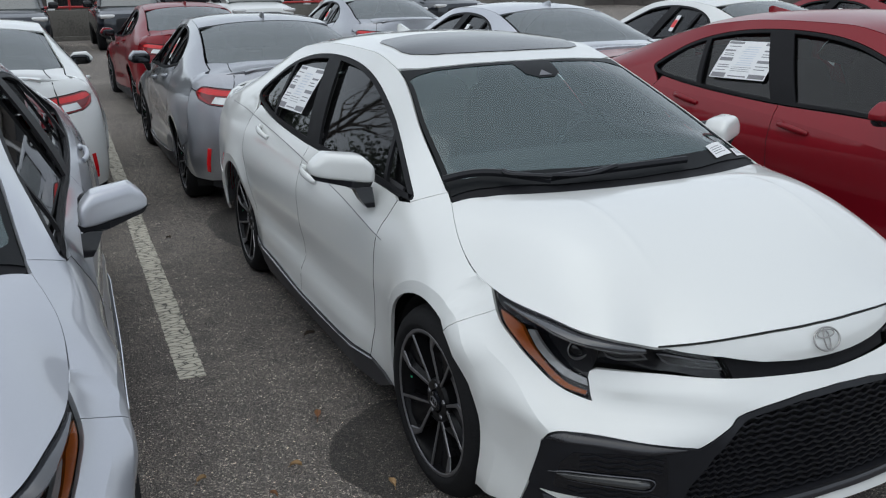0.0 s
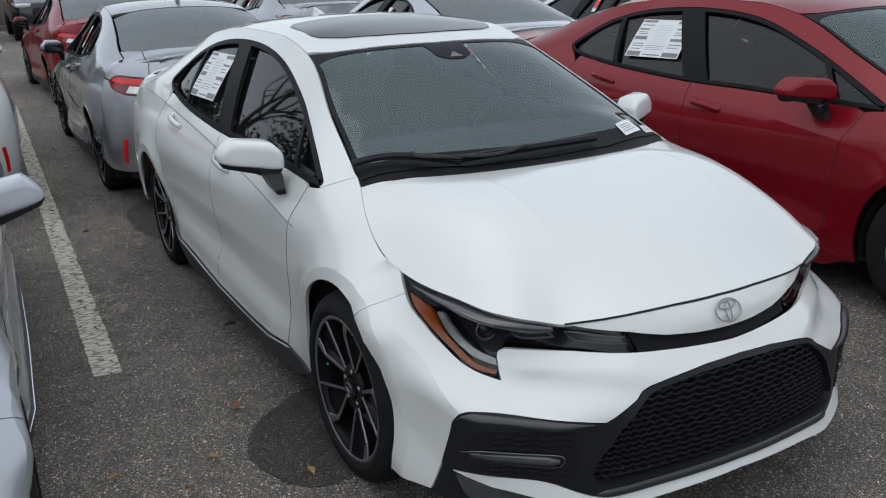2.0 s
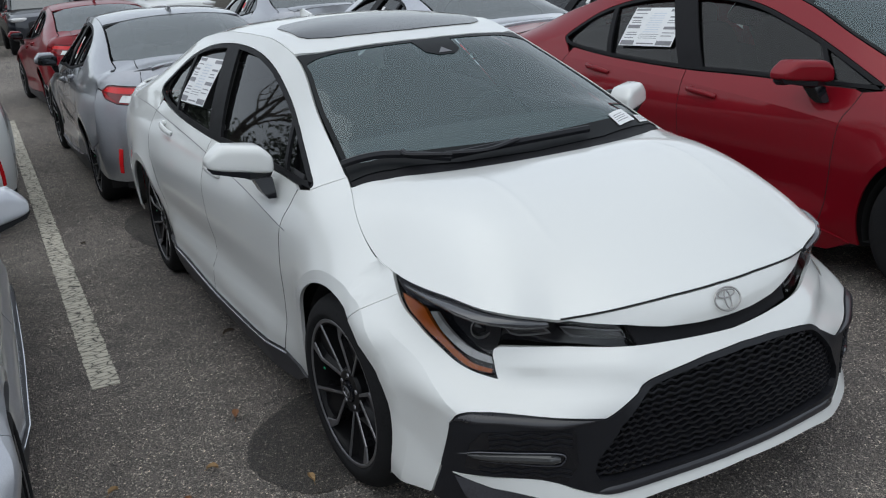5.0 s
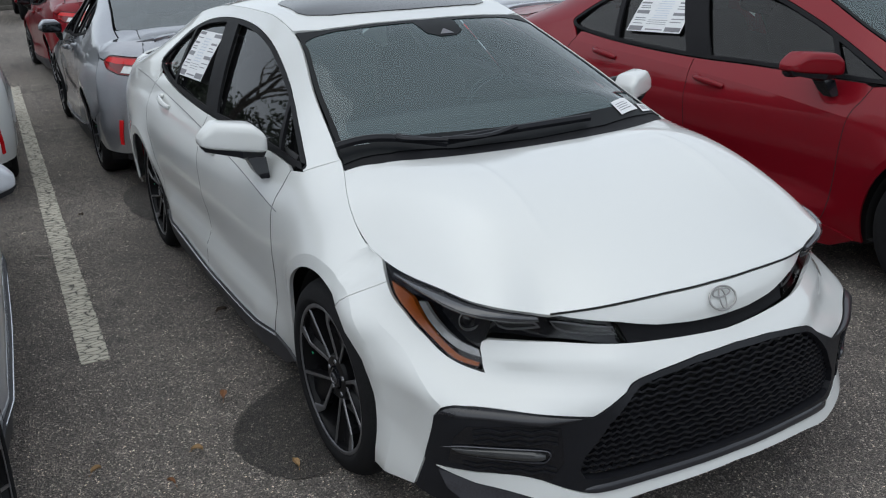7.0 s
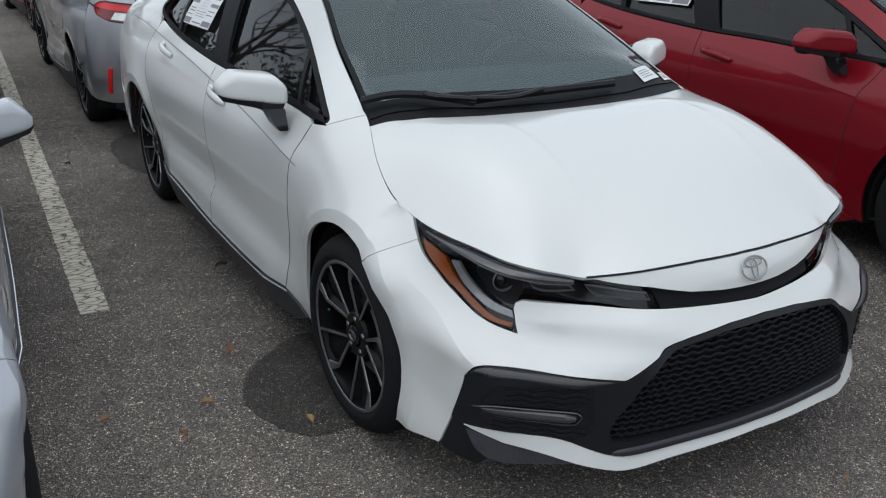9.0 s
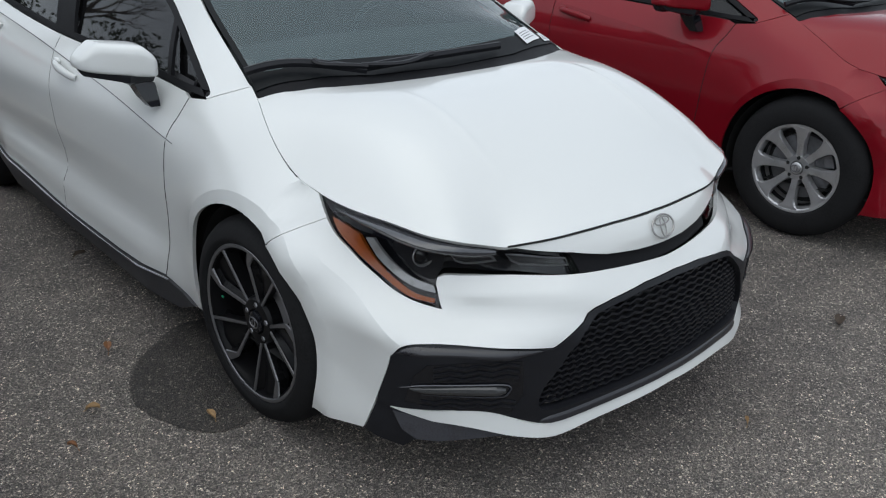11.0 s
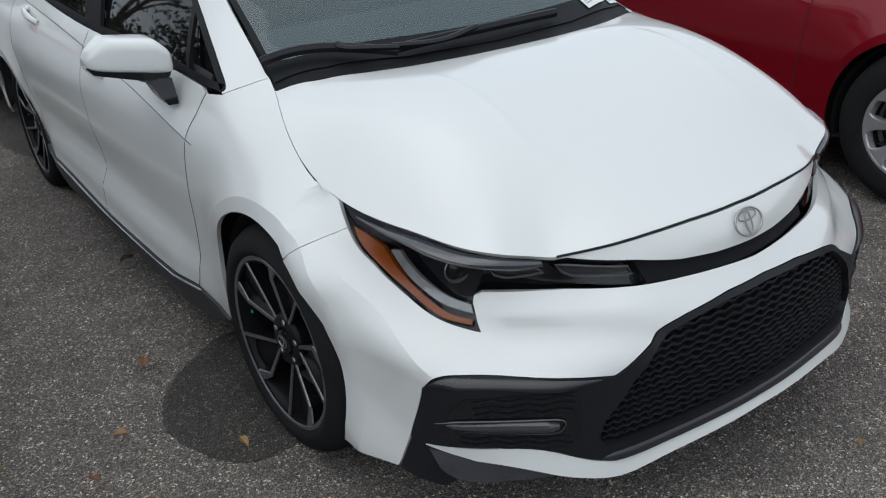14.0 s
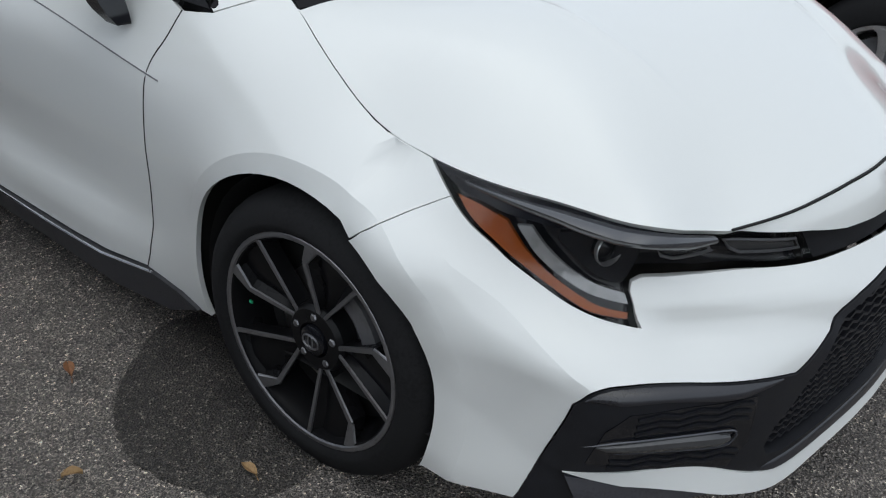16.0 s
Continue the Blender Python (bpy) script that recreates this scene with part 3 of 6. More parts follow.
def top_raw(x, y):
    if y < 0.709:
        xe, ze = float(np.interp(y, _hy, _hx)), float(np.interp(y, _hy, _hz))
        if y < _hy[0]:
            xe, ze = _hx[0], _hz[0] - (_hy[0] - y) * 0.05
    else:
        xe, ze = float(edge_x(y)), float(edge_z(y))
    zc = float(crest_z(y))
    t = x / xe
    p = float(np.interp(y, (0.2, 0.30, 0.45, 0.85, 1.0, 1.08, 1.3, 2.0, 3.4, 4.2), (3.2, 3.8, 7.0, 8.5, 7.5, 6.0, 2.3, 2.6, 2.4, 4.0)))
    return zc + (ze - zc) * min(t, 1.15) ** p


# the hood: the smoothest sheet through its edges, its crown and its raised shoulders
HOOD_REAR = [(0.0, 0.932, 0.952), (0.15, 0.936, 0.952), (0.34, 0.956, 0.953), (0.52, 1.014, 0.952), (0.615, 1.077, 0.938), (0.655, 1.108, 0.922)]
SHOULDER = ((0.600, 1.050, 0.944), (0.612, 0.914, 0.911), (0.600, 0.82, 0.903), (0.590, 0.744, 0.890), (0.595, 0.66, 0.866), (0.600, 0.58, 0.836), (0.605, 0.492, 0.797), (0.618, 0.446, 0.768))
HX, HY, HH = 27, 38, 0.03


def hood_sheet():
    n, y0 = HX * HY, 0.08
    a, b = np.zeros((n, n)), np.zeros(n)

    def add(terms, value, weight):
        t = [(abs(i) * HY + j, w) for i, j, w in terms]
        for k, w in t:
            b[k] += w * value * weight ** 2
            for k2, w2 in t:
                a[k, k2] += w * w2 * weight ** 2
    for i in range(HX - 1):
        for j in range(HY):
            add(((i - 1, j, 1), (i, j, -2), (i + 1, j, 1)), 0, 1)
            if 0 < j < HY - 1:
                add(((i, j - 1, 1), (i, j, -2), (i, j + 1, 1)), 0, 1)
            if j < HY - 1:
                add(((i, j, 1), (i + 1, j, -1), (i, j + 1, -1), (i + 1, j + 1, 1)), 0, 1.4)

    def pin(x, y, z, weight):
        u, v = x / HH, (y - y0) / HH
        i, j = min(int(u), HX - 2), min(int(v), HY - 2)
        u, v = u - i, v - j
        add(((i, j, (1 - u) * (1 - v)), (i + 1, j, u * (1 - v)), (i, j + 1, (1 - u) * v), (i + 1, j + 1, u * v)), z, weight)
    for p in resample(HOOD_EDGE, 0.02, False) + resample(_nose, 0.02, False):
        pin(abs(p[0]), p[1], p[2], 6)
    for x, y, z in resample(HOOD_REAR, 0.02, False):
        pin(x, y, z, 6)
    for x, y, z in SHOULDER:
        pin(x, y, z, 2.0)
    return np.linalg.solve(a + 1e-9 * np.eye(n), b).reshape(HX, HY)


HOOD = hood_sheet()
_rx, _ry = np.array([p[0] for p in HOOD_REAR]), np.array([p[1] for p in HOOD_REAR])


def cubic(t):
    """Weights of four neighbours for a smooth value between the middle two."""
    return (-t + 2 * t * t - t ** 3) / 2, (2 - 5 * t * t + 3 * t ** 3) / 2, (t + 4 * t * t - 3 * t ** 3) / 2, (t ** 3 - t * t) / 2


def top_z(x, y):
    """Height of the upper skin: the hood's sheet, then the windscreen, roof and deck."""
    x = abs(x)
    k = (y - float(np.interp(x, _rx, _ry))) / 0.03
    if k >= 1:
        return top_raw(x, y)
    u, v = min(x / HH, HX - 2.001), min(max((y - 0.08) / HH, 1), HY - 2.001)
    i, j = int(u), int(v)
    cu, cv = cubic(u - i), cubic(v - j)
    z = sum(cu[a] * cv[b] * HOOD[abs(i + a - 1), j + b - 1] for a in range(4) for b in range(4))
    # the rear edge is rolled down a little, and a fine crease runs along each side
    z -= 0.003 * max(0.0, min(1.0, k * 0.5 + 1)) ** 2
    z += 0.0032 * math.exp(-((x - 0.352) / 0.011) ** 2) * max(0, min(1, (y - 0.40) / 0.12, (0.84 - y) / 0.10))
    return z + (top_raw(x, y) - z) * max(0.0, k)


def top_point(x, y):
    return x, y, top_z(x, y)


def lamp_point(s, z):
    """The lamp's front: set back under the nose panel towards the middle."""
    x, y = front_xy(s, z)
    k = min(1.0, max(0.0, (0.54 - x) / 0.12))
    return -x, y + 0.016 * k * k * (3 - 2 * k), z


LAMP = (lamp_point, -1)
FENDER_SURF, SIDE, FRONT, REAR, TOP = (fender_point, -1), (side_point, -1), (front_point, -1), (rear_point, 1), (top_point, 1)


def pane_point(y, z):
    """The side glass: one even curve through the flank's upper part."""
    u, v = y - 2.3, z - 1.1
    return -float(PANE_FIT @ np.array((1, u, v, u * u, u * v, v * v))), y, z


_fit = [(y, z) for y in np.linspace(1.5, 3.2, 18) for z in np.linspace(0.93, 1.29, 8) if z < edge_z(y) - 0.04 and z > 0.91 + 0.04 * (y - 1.5)]
PANE_FIT = np.linalg.lstsq(np.array([(1, y - 2.3, z - 1.1, (y - 2.3) ** 2, (y - 2.3) * (z - 1.1), (z - 1.1) ** 2) for y, z in _fit]), np.array([side_x(y, z) for y, z in _fit]), rcond=None)[0]
PANE = (pane_point, -1)


def arc(cy, cz, r, a0, a1, n, stretch=1.0):
    return [(cy + r * stretch * math.cos(radians(a)), cz + r * math.sin(radians(a))) for a in np.linspace(a0, a1, n)]


# outlines on the nose, from the middle outwards
LAMP_LOW = through_points([fy(0.650, 0.710), fy(0.611, 0.680), fy(0.566, 0.650), fy(0.528, 0.623), fy(0.481, 0.597), fy(0.433, 0.574), fy(0.383, 0.556), fx(0.619, 0.540)], 4)
LAMP_NOTCH = [fx(0.619, 0.540), fx(0.611, 0.592), fx(0.605, 0.608), fx(0.592, 0.616), fx(0.45, 0.613), fx(0.280, 0.602)]
LAMP_RING = [tuple(p) for p in LAMP_TOP] + [tuple(p) for p in LAMP_LOW] + LAMP_NOTCH[1:] + [fx(0.300, 0.652), fx(0.40, 0.667)]
WING_TOP = [tuple(p) for p in through_points([fx(0.429, 0.453), fx(0.55, 0.466), fx(0.65, 0.477), fx(0.695, 0.479), fx(0.725, 0.477), fx(0.745, 0.466), fy(0.357, 0.441)], 4)]
WING_SIDE = [fy(0.372, 0.39), fy(0.396, 0.321), fy(0.424, 0.223), fy(0.432, 0.206)]
GRILLE_TOP = [(0.0, 0.562), fx(0.12, 0.557), fx(0.24, 0.542), fx(0.295, 0.530), fx(0.318, 0.520), fx(0.338, 0.502)]
LIP_TOP = [fx(0.749, 0.293), fx(0.66, 0.286), fx(0.593, 0.286), fx(0.55, 0.279), fx(0.50, 0.256), fx(0.45, 0.236), fx(0.40, 0.233), fx(0.214, 0.243), (0.0, 0.250)]
LIP_LOW = [(0.0, 0.226), fx(0.278, 0.211), fx(0.417, 0.197), fx(0.498, 0.213), fx(0.597, 0.243), fx(0.674, 0.257)]
SEAM = [(0.7868, 0.6163), (0.762, 0.637), (0.735, 0.657), (0.705, 0.677), (0.678, 0.693)]
ARCH_F = [fy(y, z) for y, z in arc(FRONT_AXLE, HUB_Z, 0.333, 205, 116, 18)]


def shapes_front():
    bumper = GRILLE_TOP + WING_TOP + WING_SIDE + [fy(0.56, 0.186), fy(0.622, 0.18)] + ARCH_F + [fy(y, z) for y, z in SEAM[1:]] + LAMP_LOW[:-1] + LAMP_NOTCH + [(0.0, 0.594)]
    nose = [(0.0, 0.624)] + NOSE_TOP + [fx(0.455, 0.679), fx(0.40, 0.667), fx(0.300, 0.652), fx(0.265, 0.644), fx(0.20, 0.632), fx(0.10, 0.625)]
    bar = [(0.0, 0.596), (0.0, 0.643), fx(0.15, 0.644), fx(0.300, 0.650), fx(0.280, 0.604), fx(0.15, 0.598)]
    return bumper, nose, bar


GRILLE_HOLE = [(0.0, 0.548), fx(0.14, 0.542), fx(0.25, 0.526), fx(0.295, 0.515), fx(0.318, 0.500), fx(0.390, 0.430), fx(0.448, 0.345), fx(0.458, 0.300), fx(0.445, 0.277), fx(0.41, 0.269), fx(0.25, 0.273), (0.0, 0.281)]
SURROUND = GRILLE_TOP + WING_TOP + WING_SIDE[:2] + [fy(0.40, 0.30)] + LIP_TOP

# outlines on the side, (along, height)
DOOR_FRONT = through_points([(1.36, 0.885), (1.385, 0.83), (1.425, 0.757), (1.447, 0.60), (1.463, 0.45), (1.482, 0.32), (1.505, 0.258)], 4)
DOOR_MID = [(2.375, 0.935), (2.37, 0.80), (2.36, 0.55), (2.34, 0.259)]
DOOR_REAR = through_points([(3.30, 1.02), (3.37, 0.90), (3.37, 0.78), (3.30, 0.66), (3.23, 0.50), (3.21, 0.37), (3.20, 0.308)], 4)
DLO = through_points([(1.285, 0.900), (1.55, 0.906), (2.0, 0.928), (2.4, 0.940), (2.9, 0.978), (3.30, 1.028), (3.405, 1.068), (3.38, 1.115), (3.20, 1.222), (2.95, 1.288), (2.65, 1.312), (2.35, 1.302), (2.1, 1.262), (1.85, 1.172), (1.6, 1.068), (1.36, 0.958), (1.272, 0.914)], 5, True, (0,))


def belt_line(y0, y1, n=8):
    return [(y, float(np.interp(y, [p[0] for p in DLO[:31]], [p[1] for p in DLO[:31]])) - 0.004) for y in np.linspace(y0, y1, n)]


def arch_r(a0, a1, n):
    return arc(REAR_AXLE, HUB_Z, 0.350, a0, a1, n)


FENDER = [(p[0], p[1]) for p in ((0.650, 0.710), (0.709, 0.756))] + [(y, float(edge_z(y))) for y in np.linspace(0.74, 1.115, 12)] + [(1.16, 0.943), (1.20, 0.925), (1.27, 0.896)] \
    + [(1.36, 0.885)] + [tuple(p) for p in DOOR_FRONT[1:]] + [(1.46, 0.245), (1.33, 0.20)] + arc(FRONT_AXLE + 0.012, HUB_Z, 0.356, -18, 112, 24, 1.02) + SEAM
FRONT_DOOR = [tuple(p) for p in DOOR_FRONT] + [(1.82, 0.248)] + DOOR_MID[::-1] + belt_line(2.365, 1.40)
REAR_DOOR = DOOR_MID + [(2.8, 0.290)] + [tuple(p) for p in DOOR_REAR[::-1]] + belt_line(3.27, 2.39)
UNISIDE = [(1.16, 0.943)] + [(y, float(edge_z(y))) for y in np.linspace(1.18, 4.13, 50)] + [(4.155, 0.97), (4.215, 0.90), (4.215, 0.80), (4.20, 0.55), (4.05, 0.50)] \
    + arch_r(24, 195, 24) + [(3.24, 0.25), (3.20, 0.308)] + [tuple(p) for p in DOOR_REAR[::-1][1:-1]] + [tuple(p) for p in DLO[30:]] + [(1.27, 0.896), (1.20, 0.925)]

TAIL_LAMP = [ry(4.285, 0.915), ry(4.33, 0.868), rx(0.72, 0.831), rx(0.56, 0.812), rx(0.30, 0.855), rx(0.30, 0.913), rx(0.56, 0.937), rx(0.72, 0.952), ry(4.32, 0.947)]


def wheel_shapes(sport):
    """Tyre, rim and spokes about the origin, with the axle along x and the outer face at -x."""
    out = {}
    r_rim = 0.240 if sport else 0.198
    prof = [(0.085, r_rim - 0.01), (0.105, r_rim + 0.012), (0.112, r_rim + 0.04), (0.105, 0.295), (0.085, 0.314), (0.05, 0.318), (-0.05, 0.318), (-0.070, 0.3125), (-0.090, 0.300), (-0.102, 0.280), (-0.105, 0.262), (-0.105, r_rim + 0.018), (-0.100, r_rim + 0.008), (-0.088, r_rim - 0.003)]
    tv, tf = lathe(prof, 72)
    out["tyre"] = [(x, y, max(z, -HUB_Z)) for x, y, z in tv], tf
    out["tread"] = [tube([(x, 0.3185 * math.cos(a), 0.3185 * math.sin(a)) for a in np.linspace(0, 2 * math.pi, 40, endpoint=False)], 0.004, 4, True) for x in (-0.045, 0.0, 0.045)]
    out["rim"] = lathe([(0.08, r_rim - 0.006), (0.06, r_rim - 0.03), (-0.05, r_rim - 0.026), (-0.080, r_rim - 0.014), (-0.089, r_rim - 0.012), (-0.094, r_rim - 0.006), (-0.095, r_rim + 0.004), (-0.088, r_rim + 0.007)], 56)
    out["edge_ring"] = lathe([(-0.0935, r_rim - 0.010), (-0.0965, r_rim - 0.007), (-0.0965, r_rim + 0.001), (-0.093, r_rim + 0.004)], 56)
    out["disc"] = lathe([(-0.012, 0.06), (-0.022, 0.062), (-0.022, 0.145), (-0.002, 0.147)], 40)
    out["back"] = lathe([(0.0, 0.0), (0.0, r_rim - 0.02)], 30)
    hr = 1.0 if sport else 0.80
    out["hub"] = lathe([(-0.02, 0.078 * hr), (-0.060, 0.076 * hr), (-0.070, 0.068 * hr), (-0.072, 0.040 * hr), (-0.062, 0.037 * hr)], 30)
    out["cap"] = lathe([(-0.062, 0.036 * hr), (-0.076, 0.033 * hr), (-0.080, 0.024 * hr), (-0.081, 0.0)], 24)
    out["barrel"] = lathe([(0.0, r_rim - 0.020), (-0.045, r_rim - 0.029), (-0.066, r_rim - 0.024)], 56)
    out["nut"] = lathe([(-0.060, 0.011), (-0.074, 0.011), (-0.080, 0.007), (-0.080, 0.0)], 6)
    return out


def bar_between(a, b, wa, wb, x0a, x1a, x0b, x1b):
    """A spoke from a to b in the wheel's plane: its face widens from wa to wb, from depth x0 back to x1; the back is wider."""
    a, b = np.array(a), np.array(b)
    d = (b - a) / np.linalg.norm(b - a)
    s = np.array((-d[1], d[0]))
    ring = []
    for p, w, xf, xb in ((a, wa, x0a, x1a), (b, wb, x0b, x1b)):
        q = [(xf, *(p - s * w / 2)), (xf, *(p + s * w / 2)), (xb, *(p + s * w * 0.62)), (xb, *(p - s * w * 0.62))]
        ring.append(q)
    return loft(ring)


def polar(r, a):
    return r * math.cos(radians(a)), r * math.sin(radians(a))


def superell(c, r, n1=0.5, n2=0.5, rings=12, sides=20):
    """A rounded block."""
    def pw(v, e):
        return math.copysign(abs(v) ** e, v)
    verts, faces = [], []
    for i in range(rings + 1):
        a = -HALF + math.pi * i / rings
        for k in range(sides):
            b = 2 * math.pi * k / sides
            verts.append((c[0] + r[0] * pw(math.cos(a), n1) * pw(math.cos(b), n2), c[1] + r[1] * pw(math.cos(a), n1) * pw(math.sin(b), n2), c[2] + r[2] * pw(math.sin(a), n1)))
    for i in range(rings):
        for k in range(sides):
            k2 = (k + 1) % sides
            faces.append([i * sides + k, i * sides + k2, (i + 1) * sides + k2, (i + 1) * sides + k])
    return verts, faces


def clip(poly, a, b):
    """The part of a polygon to the left of the line from a to b."""
    out, n = [], len(poly)
    def d(p):
        return (b[0] - a[0]) * (p[1] - a[1]) - (b[1] - a[1]) * (p[0] - a[0])
    for i in range(n):
        p, q = poly[i], poly[(i + 1) % n]
        dp, dq = d(p), d(q)
        if dp >= 0:
            out.append(tuple(p))
        if dp * dq < 0:
            t = dp / (dp - dq)
            out.append((p[0] + (q[0] - p[0]) * t, p[1] + (q[1] - p[1]) * t))
    return out


def both(name, build, material, car, key, label="", angle=35):
    """The right-hand part and its mirror image on the left."""
    a = part(name, build, material, car, label, key + "_r", angle)
    b = part(name, lambda: mirror(build()), material, car, label, key + "_l", angle)
    return a, b


def lathe_at(profile, centre, axis, sides=24):
    """A turned shape about an axis through a point; the profile runs along the axis."""
    q = Vector((1, 0, 0)).rotation_difference(Vector(axis)).to_matrix().to_4x4()
    return moved(lathe(profile, sides), Matrix.Translation(centre) @ q)


def on(surf, u, v, lift=0.0):
    p, n = surf_normal(surf, u, v)
    return p + n * lift


def full(half):
    """A ring over the whole nose or tail from its right half, which starts and ends in the middle."""
    h = [tuple(p) for p in half]
    return h + [(-p[0], p[1]) for p in h[::-1] if p[0] > 1e-6]


def front_point_full(s, z):
    x, y = front_xy(abs(s), z)
    return (-x if s >= 0 else x), y, z


def rear_point_full(s, z):
    x, y = rear_xy(abs(s), z)
    return (-x if s >= 0 else x), y, z


FRONT_ALL, REAR_ALL = (front_point_full, -1), (rear_point_full, 1)


def zigzag(z, z_amp, s_lo, s_hi, pitch):
    pts, k = [], 0
    s = s_lo
    while s <= s_hi + 1e-6:
        pts.append((s, z + (z_amp if k % 2 else -z_amp)))
        s += pitch
        k += 1
    return pts


def ribbon(pts, surf, lift, width, depth):
    """A bar of square section along a line on a surface."""
    secs = []
    for s, z in pts:
        secs.append([on(surf, s, z - width / 2, lift), on(surf, s, z + width / 2, lift), on(surf, s, z + width / 2, lift - depth), on(surf, s, z - width / 2, lift - depth)])
    return loft(secs)


def grille_bounds(z):
    """How far the grille's opening reaches at a height, as s."""
    best = 0.0
    h = GRILLE_HOLE
    for (a, za), (b, zb) in zip(h, h[1:]):
        if min(za, zb) <= z <= max(za, zb) and za != zb:
            best = max(best, a + (b - a) * (z - za) / (zb - za))
    return best


def emblem(car, surf, s, z, r, key, material=None):
    """An oval ring with two ovals in it, on the nose."""
    p, n = surf_normal(surf, s, z)
    n = Vector(n)
    u = Vector((-1, 0, 0)) if abs(n.x) < 0.9 else Vector((0, -1, 0))
    w = u.cross(n).normalized()
    u = n.cross(w).normalized()
    def oval(cx, cy, ra, rb, t):
        return tube([Vector(p) + n * 0.004 + u * (cx + ra * math.cos(a)) + w * (cy + rb * math.sin(a)) for a in np.linspace(0, 2 * math.pi, 28, endpoint=False)], t, 6, True)
    def build():
        return join(oval(0, 0, r, r * 0.70, r * 0.062), oval(0, -r * 0.06, r * 0.22, r * 0.58, r * 0.048), oval(0, r * 0.32, r * 0.66, r * 0.24, r * 0.048))
    return part("emblem", build, material or STEEL, car, "chrome oval emblem", key)


def add_wheel(car, x, y, left, sport, steer=0.0):
    sh = None
    kind = "sport" if sport else "plain"
    if "tyre_" + kind not in MESHES:
        sh = wheel_shapes(sport)
    get = (lambda k: (lambda: sh[k]))
    m = Matrix.Translation((x, y, HUB_Z)) @ Matrix.Rotation(radians(steer) + (math.pi if left else 0), 4, "Z")
    wheel = part("wheel", get("rim"), DARK_ALLOY if sport else ALLOY, car, "dark five-spoke alloy wheel with machined edges" if sport else "silver multi-spoke wheel", "rim_" + kind)
    wheel.matrix_local = m
    part("tyre", get("tyre"), RUBBER, wheel, "black rubber tyre", "tyre_" + kind)
    part("brake_disc", get("disc"), STEEL if sport else GREY_TRIM, wheel, "", "disc_" + kind)
    part("brake_caliper", lambda: loft([[(x, *polar(r, a)) for x, r in ((-0.050, 0.118), (-0.050, 0.158), (0.0, 0.160), (0.0, 0.112))] for a in np.linspace(118, 168, 7)]), GREY_TRIM, wheel, "grey brake caliper", "caliper_" + kind)
    part("back_plate", get("back"), CAVITY, wheel, "", "back_" + kind)
    part("hub", get("hub"), DARK_ALLOY if sport else ALLOY, wheel, "", "hub_" + kind)
    part("cap", get("cap"), GLOSS_BLACK if sport else ALLOY, wheel, "round hub cap with an oval emblem", "cap_" + kind)
    ring = 0.054 if sport else 0.046
    for k in range(5):
        a = radians(72 * k + 36 + 55)
        nut = part("lug_nut", get("nut"), MACHINED if sport else CAVITY, wheel, "", "nut_" + kind)
        nut.matrix_local = Matrix.Translation((0.006, ring * math.cos(a), ring * math.sin(a)))
    part("cap_emblem", lambda: join(tube([(-0.0815, 0.022 * math.cos(a), 0.016 * math.sin(a)) for a in np.linspace(0, 6.283, 20, endpoint=False)], 0.0022, 5, True), tube([(-0.0815, 0.007 * math.cos(a), 0.015 * math.sin(a)) for a in np.linspace(0, 6.283, 16, endpoint=False)], 0.0018, 5, True)), MACHINED, wheel, "", "capem_" + kind)
    if sport:
        part("edge_ring", get("edge_ring"), MACHINED, wheel, "thin bright rim edge", "edge_sport")
        part("valve_tag", lambda: box((-0.080, -0.006, 0.0), (-0.076, 0.004, 0.007), 0.0015), GREEN_TAG, wheel, "", "valve_tag").matrix_local = Matrix.Translation((0.006, 0.192, 0.006))

        def v_kinked():
            p0, p1, p2 = polar(0.060, -5), polar(0.185, -19.5), polar(0.234, -12)
            return join(bar_between(p0, p1, 0.008, 0.011, -0.068, -0.064, -0.085, -0.081), bar_between(p1, p2, 0.012, 0.030, -0.085, -0.081, -0.0935, -0.0895))

        def v_straight():
            return bar_between(polar(0.060, 5), polar(0.235, 19.4), 0.007, 0.009, -0.068, -0.064, -0.0935, -0.0895)

        def body():
            # the dark spoke between two bright edges, hollowed along its middle
            secs = []
            for r, a0, a1, d in ((0.050, -16, 16, -0.062), (0.085, -11.5, 11, -0.0655), (0.13, -16, 15, -0.072), (0.185, -20, 17.6, -0.0815), (0.236, -13, 19.8, -0.089)):
                am = (a0 + a1) / 2
                pts = [(d, *polar(r, a0)), (d + 0.016, *polar(r, a0 + 0.35 * (am - a0))), (d + 0.010, *polar(r, am)), (d + 0.016, *polar(r, a1 - 0.35 * (a1 - am))), (d, *polar(r, a1)), (d + 0.04, *polar(r, a1)), (d + 0.04, *polar(r, a0))]
                secs.append(pts)
            return loft(secs)
        for k in range(5):
            turn_k = Matrix.Rotation(radians(72 * k + 36), 4, "X")
            for nm, fn, mat, lab in (("spoke_edge", v_kinked, MACHINED, "machined bright spoke edge"), ("spoke_edge", v_straight, MACHINED, "machined bright spoke edge"), ("spoke", body, DARK_ALLOY, "")):
                o = part(nm, fn, mat, wheel, lab, nm + mat.name + str(fn is v_straight), 20)
                o.matrix_local = turn_k
    else:
